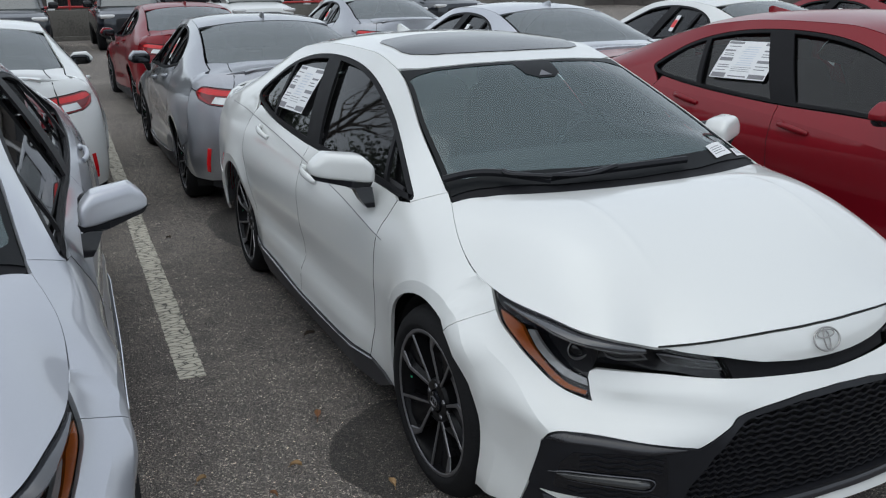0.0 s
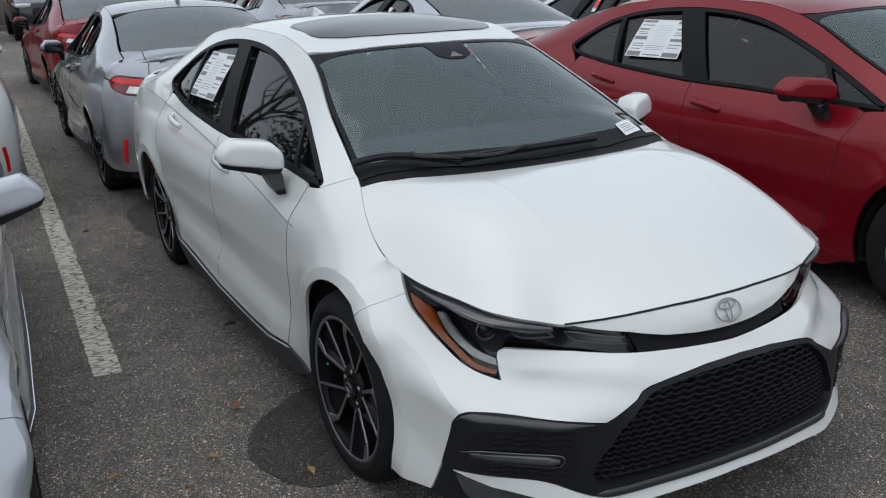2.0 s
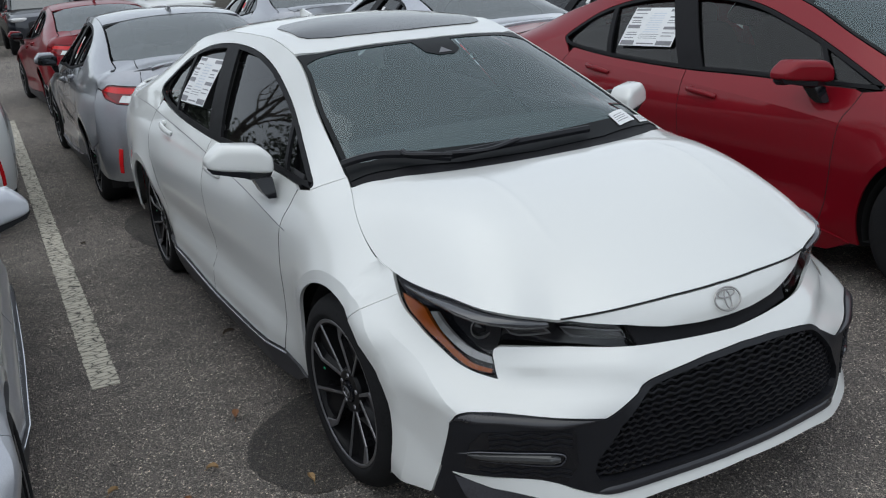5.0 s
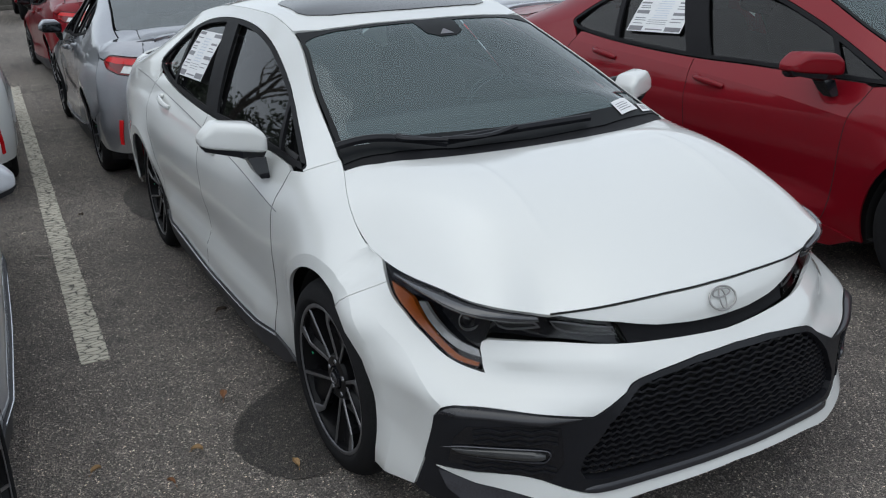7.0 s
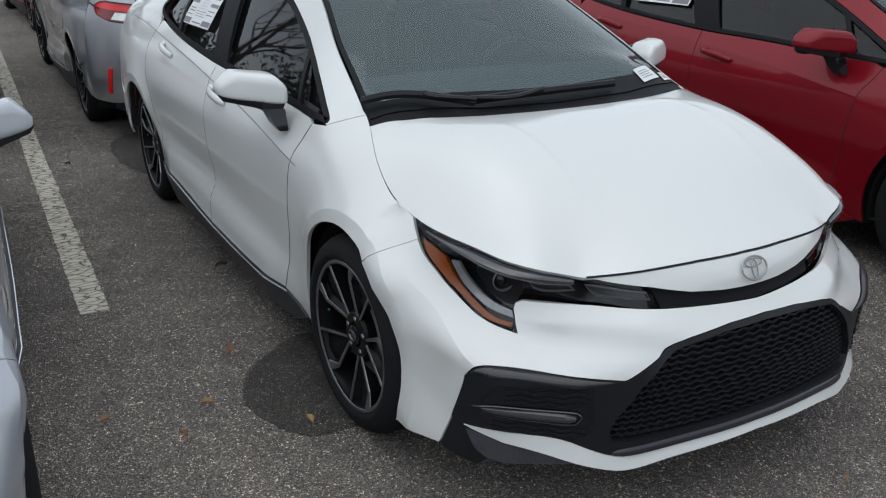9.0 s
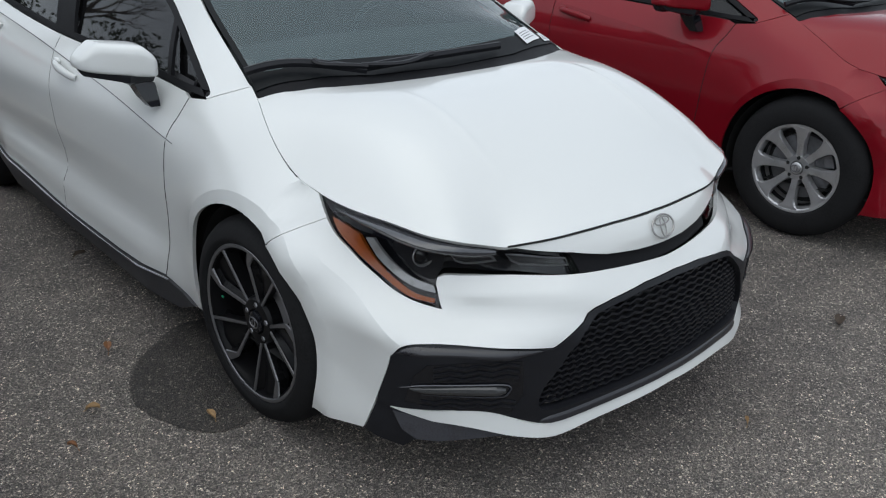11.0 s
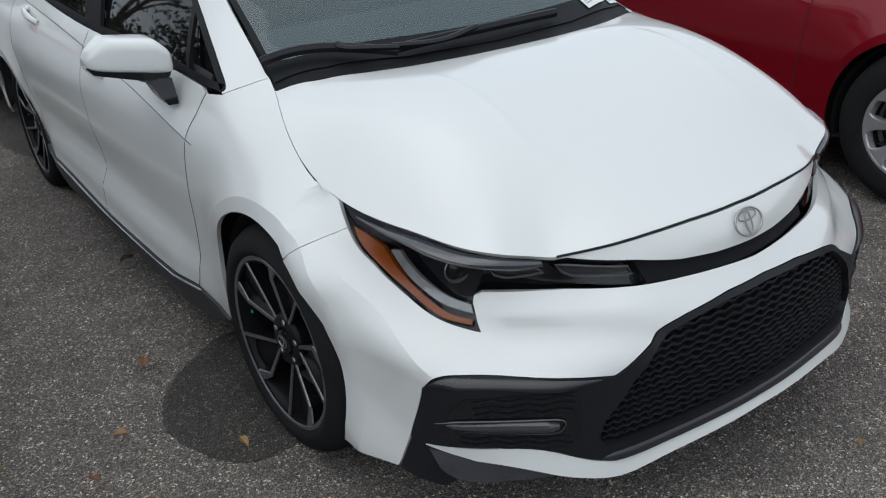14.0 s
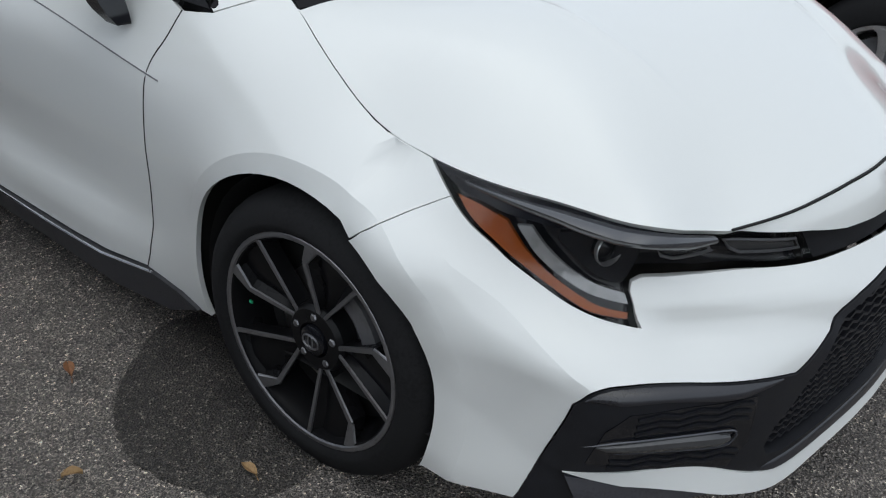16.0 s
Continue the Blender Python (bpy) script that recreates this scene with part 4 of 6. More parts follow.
        def spoke():
            secs = []
            for r, w, d in ((0.040, 0.030, -0.066), (0.062, 0.034, -0.069), (0.085, 0.033, -0.073), (0.11, 0.035, -0.077), (0.135, 0.041, -0.082), (0.155, 0.050, -0.087), (0.170, 0.064, -0.090), (0.180, 0.090, -0.0925), (0.188, 0.135, -0.0935)):
                secs.append([(d + 0.007, r, -w / 2), (d + 0.001, r, -w * 0.42), (d - 0.001, r, 0), (d + 0.001, r, w * 0.42), (d + 0.007, r, w / 2), (d + 0.036, r, w * 0.46), (d + 0.036, r, -w * 0.46)])
            return loft(secs)
        # an added dark barrel paints the shade deep between the silver spokes
        part("barrel", get("barrel"), DARK_ALLOY, wheel, "dark inner barrel", "barrel_plain")
        for k in range(8):
            o = part("spoke", spoke, ALLOY, wheel, "", "spoke_plain", 30)
            o.matrix_local = Matrix.Rotation(radians(45 * k), 4, "X")
    return wheel


def sedan(m, colour, label, sport=True, group="parked cars", sunroof=False, sticker=0, front=True, rear=True, plates=False):
    """A four-door saloon with all its parts; meshes are shared between cars."""
    car = thing("sedan", m, label, "car", group)
    bumper, nose, bar = shapes_front()
    lips = [(arc(FRONT_AXLE, HUB_Z, LIP_R[0], 15, 180, 60), lambda y, z: math.hypot(y - FRONT_AXLE, z - HUB_Z) < LIP_R[0])]
    both("fender", lambda: panel(FENDER, FENDER_SURF, 0.03, 0.0005, 0.012, 0, (), lips), colour, car, "fender")
    ridge = [([(y, float(crease_z(y))) for y in np.linspace(1.2, 4.2, 60)], lambda y, z: z > crease_z(y))]
    both("front_door", lambda: panel(FRONT_DOOR, SIDE, 0.035, 0.002, 0.012, 0, (), ridge), colour, car, "front_door")
    both("rear_door", lambda: panel(REAR_DOOR, SIDE, 0.035, 0.002, 0.012, 0, (), ridge), colour, car, "rear_door")
    both("side_frame", lambda: panel(UNISIDE, SIDE, 0.035, 0.002, 0.012, 0, (), [(arc(REAR_AXLE, HUB_Z, LIP_R[1], 0, 165, 60), lambda y, z: math.hypot(y - REAR_AXLE, z - HUB_Z) < LIP_R[1])]), colour, car, "uniside")
    hood = [(-p[0], p[1]) for p in HOOD_EDGE]
    front_line = [(-p[0], p[1]) for p in _nose[:-1]]
    back = [p[:2] for p in HOOD_REAR[-2::-1]]
    half = front_line + hood + [tuple(p) for p in through_points([(0.655, 1.108)] + back, 4)]
    rolled = [([(s * (x - d), y + 0.3 * d) for x, y in front_line[-2:] + hood], None) for s in (-1, 1) for d in (0.012, 0.028, 0.05)]
    part("hood", lambda: panel(half + [(-x, y) for x, y in half[::-1] if x > 0.001], TOP, 0.03, 0.0009, 0.012, 0, (), [([(s * (0.352 + d), y) for y in np.linspace(0.40, 0.84, 24)], None) for s in (-1, 1) for d in (-0.022, -0.010, 0.0, 0.010, 0.022)] + rolled), colour, car, "", "hood")
    def creases():
        (ya, za), (yb, zb) = RIDGE_A, RIDGE_B
        lip = [fy(y, z) for y, z in arc(FRONT_AXLE, HUB_Z, LIP_R[0], 212, 112, 40)]
        edge = [fy(ya + (yb - ya) * t, za + (zb - za) * t) for t in np.linspace(-0.3, 1, 20)]

        def in_lip(s, z):
            return math.hypot(front_xy(abs(s), z)[1] - FRONT_AXLE, z - HUB_Z) < LIP_R[0]

        def below(s, z):
            y = front_xy(abs(s), z)[1]
            return (y - ya) * (zb - za) > (z - za) * (yb - ya)
        rows = [(lip, in_lip), (edge, below)]
        return rows + [([(-s, z) for s, z in row], fn) for row, fn in rows]
    part("front_bumper", lambda: panel(full(bumper), FRONT_ALL, 0.016, 0.0012, 0.012, 0, (), creases()), colour, car, "", "bumper")
    part("nose_panel", lambda: panel(full(nose[1:] + nose[:1]), FRONT_ALL, 0.03, 0.002, 0.026), colour, car, "", "nose")
    part("nose_bar", lambda: panel(full(bar[1:] + bar[:1]), FRONT_ALL, 0.03, 0.001, 0.02, -0.020), TRIM_BLACK, car, "black bar between the headlamps", "nose_bar")
    emblem(car, FRONT_ALL, 0.0, 0.669, 0.045, "emblem_front")
    seam = [on(FRONT_ALL, s, z + 0.001, 0.0015) for s, z in resample([(-a, b) for a, b in (NOSE_TOP + [fx(0.452, 0.680)])[::-1]] + NOSE_TOP[1:] + [fx(0.452, 0.680)], 0.02, False)]
    # a dark tube laid over the joint paints the shade of the gap
    part("hood_gap_shade", lambda: tube(seam, 0.0028, 5), CAVITY, car, "dark shut line in front of the hood", "hood_gap_shade")
    # dark tubes drawn along the door gaps as their shade
    for nm, row in (("f", DOOR_FRONT), ("m", [(2.372, 0.925)] + DOOR_MID[1:]), ("r", DOOR_REAR)):
        both("door_seal", lambda: tube([on(SIDE, u, v, -0.0005) for u, v in resample([tuple(p) for p in row], 0.03, False)], 0.0021 if nm == "f" else 0.0012, 5), CAVITY, car, "door_seal_" + nm, "dark rubber seal in the shut line")
    # grille
    hole = full(GRILLE_HOLE)
    part("grille_surround", lambda: panel(full(SURROUND), FRONT_ALL, 0.025, 0.001, 0.03, 0.004, [hole]), MATT_BLACK, car, "black grille surround", "surround")
    part("grille_backing", lambda: panel(full([(0.0, 0.56)] + [(a + 0.02, b) for a, b in GRILLE_HOLE[1:-1]] + [(0.0, 0.255)]), FRONT_ALL, 0.05, 0.0, 0, -0.055), CAVITY, car, "", "grille_back")
    for k, z in enumerate(np.arange(0.288, 0.546, 0.0175)):
        lim = grille_bounds(float(z)) + 0.01
        part("grille_bar", lambda: ribbon(zigzag(float(z), 0.0036, -lim, lim, 0.0125), FRONT_ALL, -0.012, 0.0060, 0.014), MATT_BLACK, car, "", f"grille_bar{k}", 20)
    def lip_shape():
        # the lip leans out towards its lower edge
        v, f = panel(full(through_points(LIP_TOP[::-1], 4) + through_points(LIP_LOW[::-1], 4)), FRONT_ALL, 0.02, 0.0, 0.03, 0.006)
        xs, zs = [abs(front_point(*p)[0]) for p in LIP_TOP[::-1]], [p[1] for p in LIP_TOP[::-1]]
        return [(p[0], p[1] - 0.45 * max(0, float(np.interp(abs(p[0]), xs, zs)) - p[2]) * min(1, max(0, (0.72 - abs(p[0])) / 0.1)), p[2]) for p in v], f
    part("front_lip", lip_shape, colour, car, "", "lip")
    split = LIP_LOW[3:] + [fx(0.72, 0.275), fx(0.745, 0.28), fx(0.728, 0.225), fx(0.70, 0.196), fx(0.66, 0.190), fx(0.56, 0.205)]
    both("splitter", lambda: panel(split, FRONT, 0.025, 0.0, 0.02, 0.004), SPLIT, car, "splitter", "glossy dark grey splitter under the lip")
    both("wing_side", lambda: panel([fx(0.744, 0.31), fy(0.396, 0.321), fy(0.424, 0.223), fy(0.432, 0.200), fx(0.72, 0.16), fx(0.70, 0.19), fx(0.735, 0.27)], FRONT, 0.02, 0, 0.02, -0.006), MATT_BLACK, car, "wing_side")
    # fog lamp strip in the black wing
    pocket = [fx(0.505, 0.432), fx(0.62, 0.437), fx(0.70, 0.432), fx(0.722, 0.395), fx(0.728, 0.315), fx(0.62, 0.285), fx(0.52, 0.275), fx(0.495, 0.33)]
    both("fog_pocket", lambda: panel(pocket, FRONT, 0.025, 0, 0.004, 0.0055), GLOSS_BLACK, car, "fog_pocket")
    both("fog_lamp", lambda: tube([on(FRONT, *fx(0.534 + 0.19 * k, 0.349 + 0.008 * k), 0.006) for k in np.linspace(0, 1, 18)], lambda k: 0.0135 * (1 - k ** 3) ** 0.5 * min(1, 6 * k + 0.5) + 0.001, 10), SMOKE, car, "fog_lamp", "slim grey fog lamp strip")
    frame_line = [fx(x, z) for x, z in through_points([(0.738, 0.362), (0.70, 0.3725), (0.62, 0.371), (0.545, 0.369), (0.525, 0.360), (0.528, 0.342), (0.545, 0.331), (0.62, 0.333), (0.70, 0.342)], 4)]
    both("fog_frame", lambda: tube([on(FRONT, s, z, 0.009) for s, z in frame_line], lambda k: 0.0022 * min(1, 0.3 + 8 * k, 0.3 + 3 * (1 - k)), 5), SPLIT, car, "fog_frame")
    wt = resample(WING_TOP[1:-3], 0.012, False)

    def ledge():
        secs = []
        for k, (s, z) in enumerate(wt):
            h = min(1, 0.12 + k / 9, 0.10 + (len(wt) - 1 - k) / 7)
            secs.append([on(FRONT, s, z - d, lift) for d, lift in ((0.003, 0.002), (0.004 + 0.006 * h, 0.005 + 0.005 * h), (0.004 + 0.015 * h, 0.004 + 0.010 * h), (0.005 + 0.018 * h, 0.003 + 0.009 * h), (0.005 + 0.020 * h, -0.004))])
        return loft(secs)
    both("wing_ledge", ledge, LEDGE, car, "wing_ledge", "dark glossy ledge over the fog lamp", 60)
    lt = [tuple(p) for p in through_points(LIP_TOP[5:], 4)]
    sill = resample(lt + [(-s, z) for s, z in lt[::-1][1:]], 0.02, False)

    def sill_shape():
        secs = []
        for k, (s, z) in enumerate(sill):
            h = min(1, 0.15 + min(k, len(sill) - 1 - k) / 4) ** 0.6
            secs.append([on(FRONT_ALL, s, z + d, lift) for d, lift in ((0.002, 0.012 * h), (0.002 + 0.010 * h, 0.011 * h), (0.002 + 0.018 * h, 0.006 * h), (0.002 + 0.022 * h, 0.001), (0.002, -0.01))])
        return loft(secs)
    part("grille_sill", sill_shape, LEDGE, car, "dark glossy sill under the grille", "grille_sill", 60)
    for z in (0.390, 0.407, 0.424, 0.316, 0.300):
        both("wing_rib", lambda: ribbon(zigzag(z, 0.004, fx(0.51, z)[0], fx(0.70, z)[0], 0.028), FRONT, 0.0095, 0.005, 0.006), MATT_BLACK, car, f"wing_rib{z}")
    # headlamp
    ring = LAMP_RING
    for side in (1, -1):
        mk = (lambda f: f) if side == 1 else (lambda f: (lambda: mirror(f())))
        tag = "r" if side == 1 else "l"
        lamp = part("headlamp", mk(lambda: panel(ring, LAMP, 0.02, 0.001, 0.0, -0.040)), GLOSS_BLACK, car, "dark headlamp with amber strip and clear lens", "lamp_" + tag)
        amber = through_points([fy(0.643, 0.716), fy(0.600, 0.706), fy(0.552, 0.688), fy(0.533, 0.664), fy(0.511, 0.639), fy(0.476, 0.613), fy(0.433, 0.590), fy(0.390, 0.571), fx(0.622, 0.561), fx(0.627, 0.553), fy(0.392, 0.563), fy(0.433, 0.579), fy(0.480, 0.602), fy(0.527, 0.628), fy(0.566, 0.655), fy(0.612, 0.688)], 3, True, (0, 2, 8, 9))
        part("amber_strip", mk(lambda: panel(amber, FRONT, 0.012, 0, 0.012, -0.010)), AMBER, lamp, "amber turn signal strip", "amber_" + tag)
        led = through_points([fy(0.534, 0.682), fy(0.516, 0.658), fy(0.494, 0.633), fy(0.456, 0.608), fy(0.408, 0.586), fx(0.618, 0.572), fx(0.616, 0.588), fy(0.406, 0.600), fy(0.450, 0.622), fy(0.483, 0.648), fy(0.500, 0.668), fy(0.512, 0.684)], 3, True, (0, 5, 6, 11))
        part("light_guide", mk(lambda: panel(led, FRONT, 0.010, 0, 0.010, -0.011)), GUIDE, lamp, "clear grey light guide", "led_" + tag)
        c, n = surf_normal(FRONT, *fx(0.632, 0.650))
        part("projector_ring", mk(lambda: lathe_at([(-0.004, 0.0265), (0.003, 0.0280), (0.005, 0.0265), (0.0, 0.0245), (-0.008, 0.0240)], c - n * 0.022, (-0.30, -0.94, 0.10))), ALLOY, lamp, "chrome projector ring", "proj_" + tag)
        part("projector_lens", mk(lambda: lathe_at([(-0.014, 0.025), (0.0, 0.020), (0.006, 0.010), (0.008, 0.0)], c - n * 0.026, (-0.30, -0.94, 0.10))), GLOSS_BLACK, lamp, "", "projlens_" + tag)
        bowl = through_points([fx(0.612, 0.676), fy(0.470, 0.672), fy(0.440, 0.630), fy(0.400, 0.606), fx(0.612, 0.600), fx(0.596, 0.630)], 3, True)
        part("lamp_bowl", mk(lambda: panel(bowl, FRONT, 0.015, 0, 0.010, -0.030)), MATT_BLACK, lamp, "", "bowl_" + tag)
        for k, cell in enumerate(([fx(0.585, 0.666), fx(0.490, 0.659), fx(0.474, 0.645), fx(0.555, 0.643), fx(0.574, 0.650)], [fx(0.448, 0.657), fx(0.306, 0.634), fx(0.300, 0.618), fx(0.421, 0.630), fx(0.438, 0.640)])):
            line = [on(LAMP, *p, -0.010) for p in resample(cell, 0.02)]
            part("lamp_cell", mk(lambda: tube(line, 0.003, 5, True)), GREY_TRIM, lamp, "", f"cell{k}_" + tag)
            part("cell_face", mk(lambda: panel(cell, LAMP, 0.015, 0.002, 0.004, -0.016)), SMOKE, lamp, "", f"cellface{k}_" + tag)
        brow = [tuple(p) for p in LAMP_TOP] + [fy(0.640, 0.722), fy(0.600, 0.712), fy(0.556, 0.699), fy(0.472, 0.688), fx(0.600, 0.679), fx(0.532, 0.673), fx(0.457, 0.670)]
        part("brow", mk(lambda: panel(brow, LAMP, 0.012, 0.0, 0.012, -0.012)), BROW, lamp, "", "brow_" + tag)
        crown = [p for p in LAMP_TOP[2:-3]]

        def shoulder():
            secs = []
            for k, (u, v) in enumerate(crown):
                h = min(1, 0.35 + k / 6, 0.10 + (len(crown) - 1 - k) / 12)
                bulge = 0.020 * min(1, max(0, (k - 4) / 8), (len(crown) - 1 - k) / 10)
                drop = ((0.011, -0.014), (0.0105, -0.002), (0.011 + 0.004 * h, 0.002 + 0.003 * h + 0.6 * bulge), (0.012 + 0.010 * h, 0.003 + 0.005 * h + bulge), (0.013 + 0.017 * h, 0.002 + 0.005 * h + 0.9 * bulge), (0.014 + 0.023 * h, 0.001 + 0.002 * h + 0.5 * bulge), (0.014 + 0.026 * h, -0.010))
                secs.append([on(FRONT, u, v - d, lift) for d, lift in drop])
            return loft(secs)
        part("lens_shoulder", mk(shoulder), SHOULDER_LENS, lamp, "smoky upper edge of the lens", "shoulder_" + tag, 60)
        part("lens", mk(lambda: panel(ring, LAMP, 0.014, 0.002, 0.0, -0.001)), LENS, lamp, "clear outer lens", "lens_" + tag).visible_shadow = False
    # glass
    def sym(h):
        return h + [(-x, y) for x, y in h[::-1] if x > 0.001]
    ws = [(0.0, 1.010), (0.3, 1.025), (0.52, 1.072), (0.648, 1.135)] + [(float(edge_x(y)) - 0.006, y) for y in np.linspace(1.16, 1.91, 14)] + [(0.43, 1.865), (0.32, 1.827), (0.16, 1.795), (0.0, 1.785)]
    glassy = [(0.0, 1.092), (0.3, 1.106), (0.49, 1.135), (0.580, 1.170), (0.612, 1.222)] + [(float(edge_x(y)) - 0.024, y) for y in np.linspace(1.30, 1.82, 10)] + [(0.40, 1.825), (0.25, 1.785), (0.0, 1.760)]
    part("windscreen", lambda: panel(sym(ws), TOP, 0.05, 0.001, 0.0, -0.004), WINDSCREEN, car, "laminated windscreen", "windscreen").visible_shadow = False
    part("windscreen_border", lambda: panel(sym(ws), TOP, 0.04, 0.001, 0.006, -0.002, [[tuple(p) for p in through_points(sym(glassy), 3, True)]]), BORDER, car, "black border of the windscreen", "ws_border")
    cowl = [(x, y + 0.004) for x, y in through_points([p[:2] for p in HOOD_REAR[:-1]] + [(0.652, 1.112)], 4)] + [(0.648, 1.140), (0.52, 1.078), (0.3, 1.031), (0.0, 1.016)]
    part("cowl", lambda: panel(sym(cowl), TOP, 0.03, 0.0, 0.004, -0.006), TRIM_BLACK, car, "black plastic cowl", "cowl")
    frit = [(-0.075, 1.768), (-0.065, 1.665), (-0.02, 1.632), (0.05, 1.632), (0.09, 1.665), (0.10, 1.768)]
    part("sensor_frit", lambda: panel(frit, TOP, 0.04, 0, 0.003, -0.0015), BORDER, car, "black sensor patch on the windscreen", "frit")
    part("sensor_window", lambda: panel([(-0.015, 1.645), (0.045, 1.645), (0.018, 1.685)], TOP, 0.04, 0, 0.001, 0.0005), GREY_TRIM, car, "", "frit_window")
    part("sensor_box", lambda: moved(box((-0.09, -0.09, -0.03), (0.09, 0.08, 0.012), 0.012), Matrix.Translation((0.0, 1.68, 1.245)) @ Matrix.Rotation(radians(24), 4, "X")), MATT_BLACK, car, "", "sensor")
    wipers = (((-0.638, 1.200), (-0.474, 1.100), (-0.335, 1.025)), ((-0.35, 1.036), (-0.065, 1.045), (0.245, 1.050)))
    for k, line in enumerate(wipers):
        def blade(line=line, k=k):
            pts = [on(TOP, *p, 0.022) for p in through_points(line, 6)]
            arm = through_points([line[0] if k else line[2], ((line[0][0] + line[1][0]) / 2 + (0.1 if not k else 0), line[1][1] - 0.03), line[1]], 5)
            return join(tube(pts, 0.010, 6, False, 1.4), tube([on(TOP, *p, 0.034) for p in arm], 0.011, 6, False, 0.7))
        part("wiper", blade, MATT_BLACK, car, "black windscreen wiper", f"wiper{k}")
    roof = [(0.0, 1.788), (0.16, 1.798), (0.32, 1.830), (0.43, 1.868)] + [(float(edge_x(y)), y) for y in np.linspace(1.93, 3.22, 20)] + [(0.40, 3.27), (0.2, 3.29), (0.0, 3.295)]
    part("roof", lambda: panel(sym(roof), TOP, 0.05), colour, car, "", "roof")
    if sunroof:
        sr = [(0.0, 1.925), (0.18, 1.94), (0.33, 1.98), (0.41, 2.04), (0.43, 2.09), (0.425, 2.36), (0.39, 2.41), (0.2, 2.44), (0.0, 2.445)]
        part("sunroof", lambda: panel(sym(sr), TOP, 0.05, 0, 0.004, 0.004), GLOSS_BLACK, car, "dark glass sunroof", "sunroof")
    back_glass = [(0.0, 3.305), (0.2, 3.30), (0.42, 3.28)] + [(float(edge_x(y)) - 0.012, y) for y in np.linspace(3.33, 3.96, 10)] + [(0.605, 4.0), (0.50, 4.07), (0.25, 4.09), (0.0, 4.095)]
    part("rear_window", lambda: panel(sym(back_glass), TOP, 0.05, 0.002, 0.01, -0.003), REAR_GLASS, car, "dark rear window", "rear_window").visible_shadow = False
    deck = [(0.0, 4.102), (0.25, 4.097), (0.50, 4.077), (0.60, 4.005)] + [(float(edge_x(y)) - 0.001, y) for y in np.linspace(3.98, 4.12, 4)] + [rear_xy(s, 1.04) for s in np.linspace(HALF * 0.82, 0, 14)]
    part("trunk_lid", lambda: join(panel(sym(deck), TOP, 0.05), panel(full([(0.0, 0.912), rx(0.30, 0.917), rx(0.56, 0.940), rx(0.72, 0.955), ry(4.32, 0.950), ry(4.28, 0.921), ry(4.215, 0.933), ry(4.155, 0.97), ry(4.13, 1.040), ry(4.25, 1.036), rx(0.50, 1.058), rx(0.3, 1.078), (0.0, 1.084)]), REAR_ALL, 0.04)), colour, car, "", "trunk_lid")
    part("spoiler", lambda: loft([[np.array((x, 4.43 - 0.12 * x * x, float(top_z(x, 4.40)) + 0.001)), np.array((x, 4.57 - 0.16 * x * x, float(top_z(x, 4.5)) + 0.012 * (1 - (x / 0.47) ** 4))), np.array((x, 4.585 - 0.16 * x * x, float(top_z(x, 4.5)) - 0.004 + 0.010 * (1 - (x / 0.47) ** 4))), np.array((x, 4.56 - 0.16 * x * x, float(top_z(x, 4.5)) - 0.03))] for x in np.linspace(-0.47, 0.47, 15)]), colour, car, "", "spoiler")
    both("lid_line", lambda: tube([on(TOP, x, y, 0.001) for x, y in ((-0.50, 4.075), (-0.515, 4.2), (-0.53, 4.33), (-0.535, 4.39))] + [on(REAR, *rx(x, z), 0.002) for x, z in ((0.54, 1.03), (0.547, 0.98), (0.557, 0.94), (0.555, 0.80), (0.50, 0.73))], 0.003, 4), CAVITY, car, "lid_line", "dark shut line of the trunk lid")
    part("antenna_fin", lambda: loft([[(0.012 * w, y, float(crest_z(y)) - 0.01), (0.004 * w, y + 0.01, float(crest_z(y)) + h), (-0.004 * w, y + 0.01, float(crest_z(y)) + h), (-0.012 * w, y, float(crest_z(y)) - 0.01)] for y, h, w in ((3.03, 0.0, 1), (3.10, 0.022, 1.6), (3.17, 0.045, 1.5), (3.20, 0.040, 1.0))]), colour, car, "shark-fin aerial", "antenna")
    # side windows
    pane_all = shrink([tuple(p) for p in (DLO if area2(DLO) > 0 else DLO[::-1])], 0.018)
    front_pane = clip(clip(pane_all, (1.655, 1.066), (1.526, 0.894)), (2.29, 0.976), (2.495, 1.297))
    rear_pane = clip(clip(pane_all, (2.652, 1.296), (2.44, 0.961)), (2.965, 1.01), (3.04, 1.20))
    quarter_pane = clip(pane_all, (3.075, 1.20), (3.0, 1.01))
    sail_pane = clip(pane_all, (1.500, 0.894), (1.629, 1.066))
    both("window_trim", lambda: panel(DLO, SIDE, 0.04, 0.001, 0.012, -0.001, [front_pane, rear_pane, quarter_pane, sail_pane]), TRIM_BLACK, car, "dlo", "black window surround")
    for nm, pn in (("front_window", front_pane), ("rear_side_window", rear_pane), ("quarter_window", quarter_pane), ("sail_window", sail_pane)):
        for o in both(nm, lambda: panel(pn, PANE, 0.06, -0.012, 0, -0.022), TINTED, car, nm, "tinted side window"):
            o.visible_shadow = False
    card = [(1.45, 0.62)] + belt_line(1.42, 3.22, 12)[:1] + [(y, z + 0.034) for y, z in belt_line(1.42, 3.22, 12)] + [(3.22, 0.62)]
    both("door_card", lambda: panel(card, SIDE, 0.06, 0.0, 0.01, -0.030), SEAT, car, "door_card", "dark inner door trim")
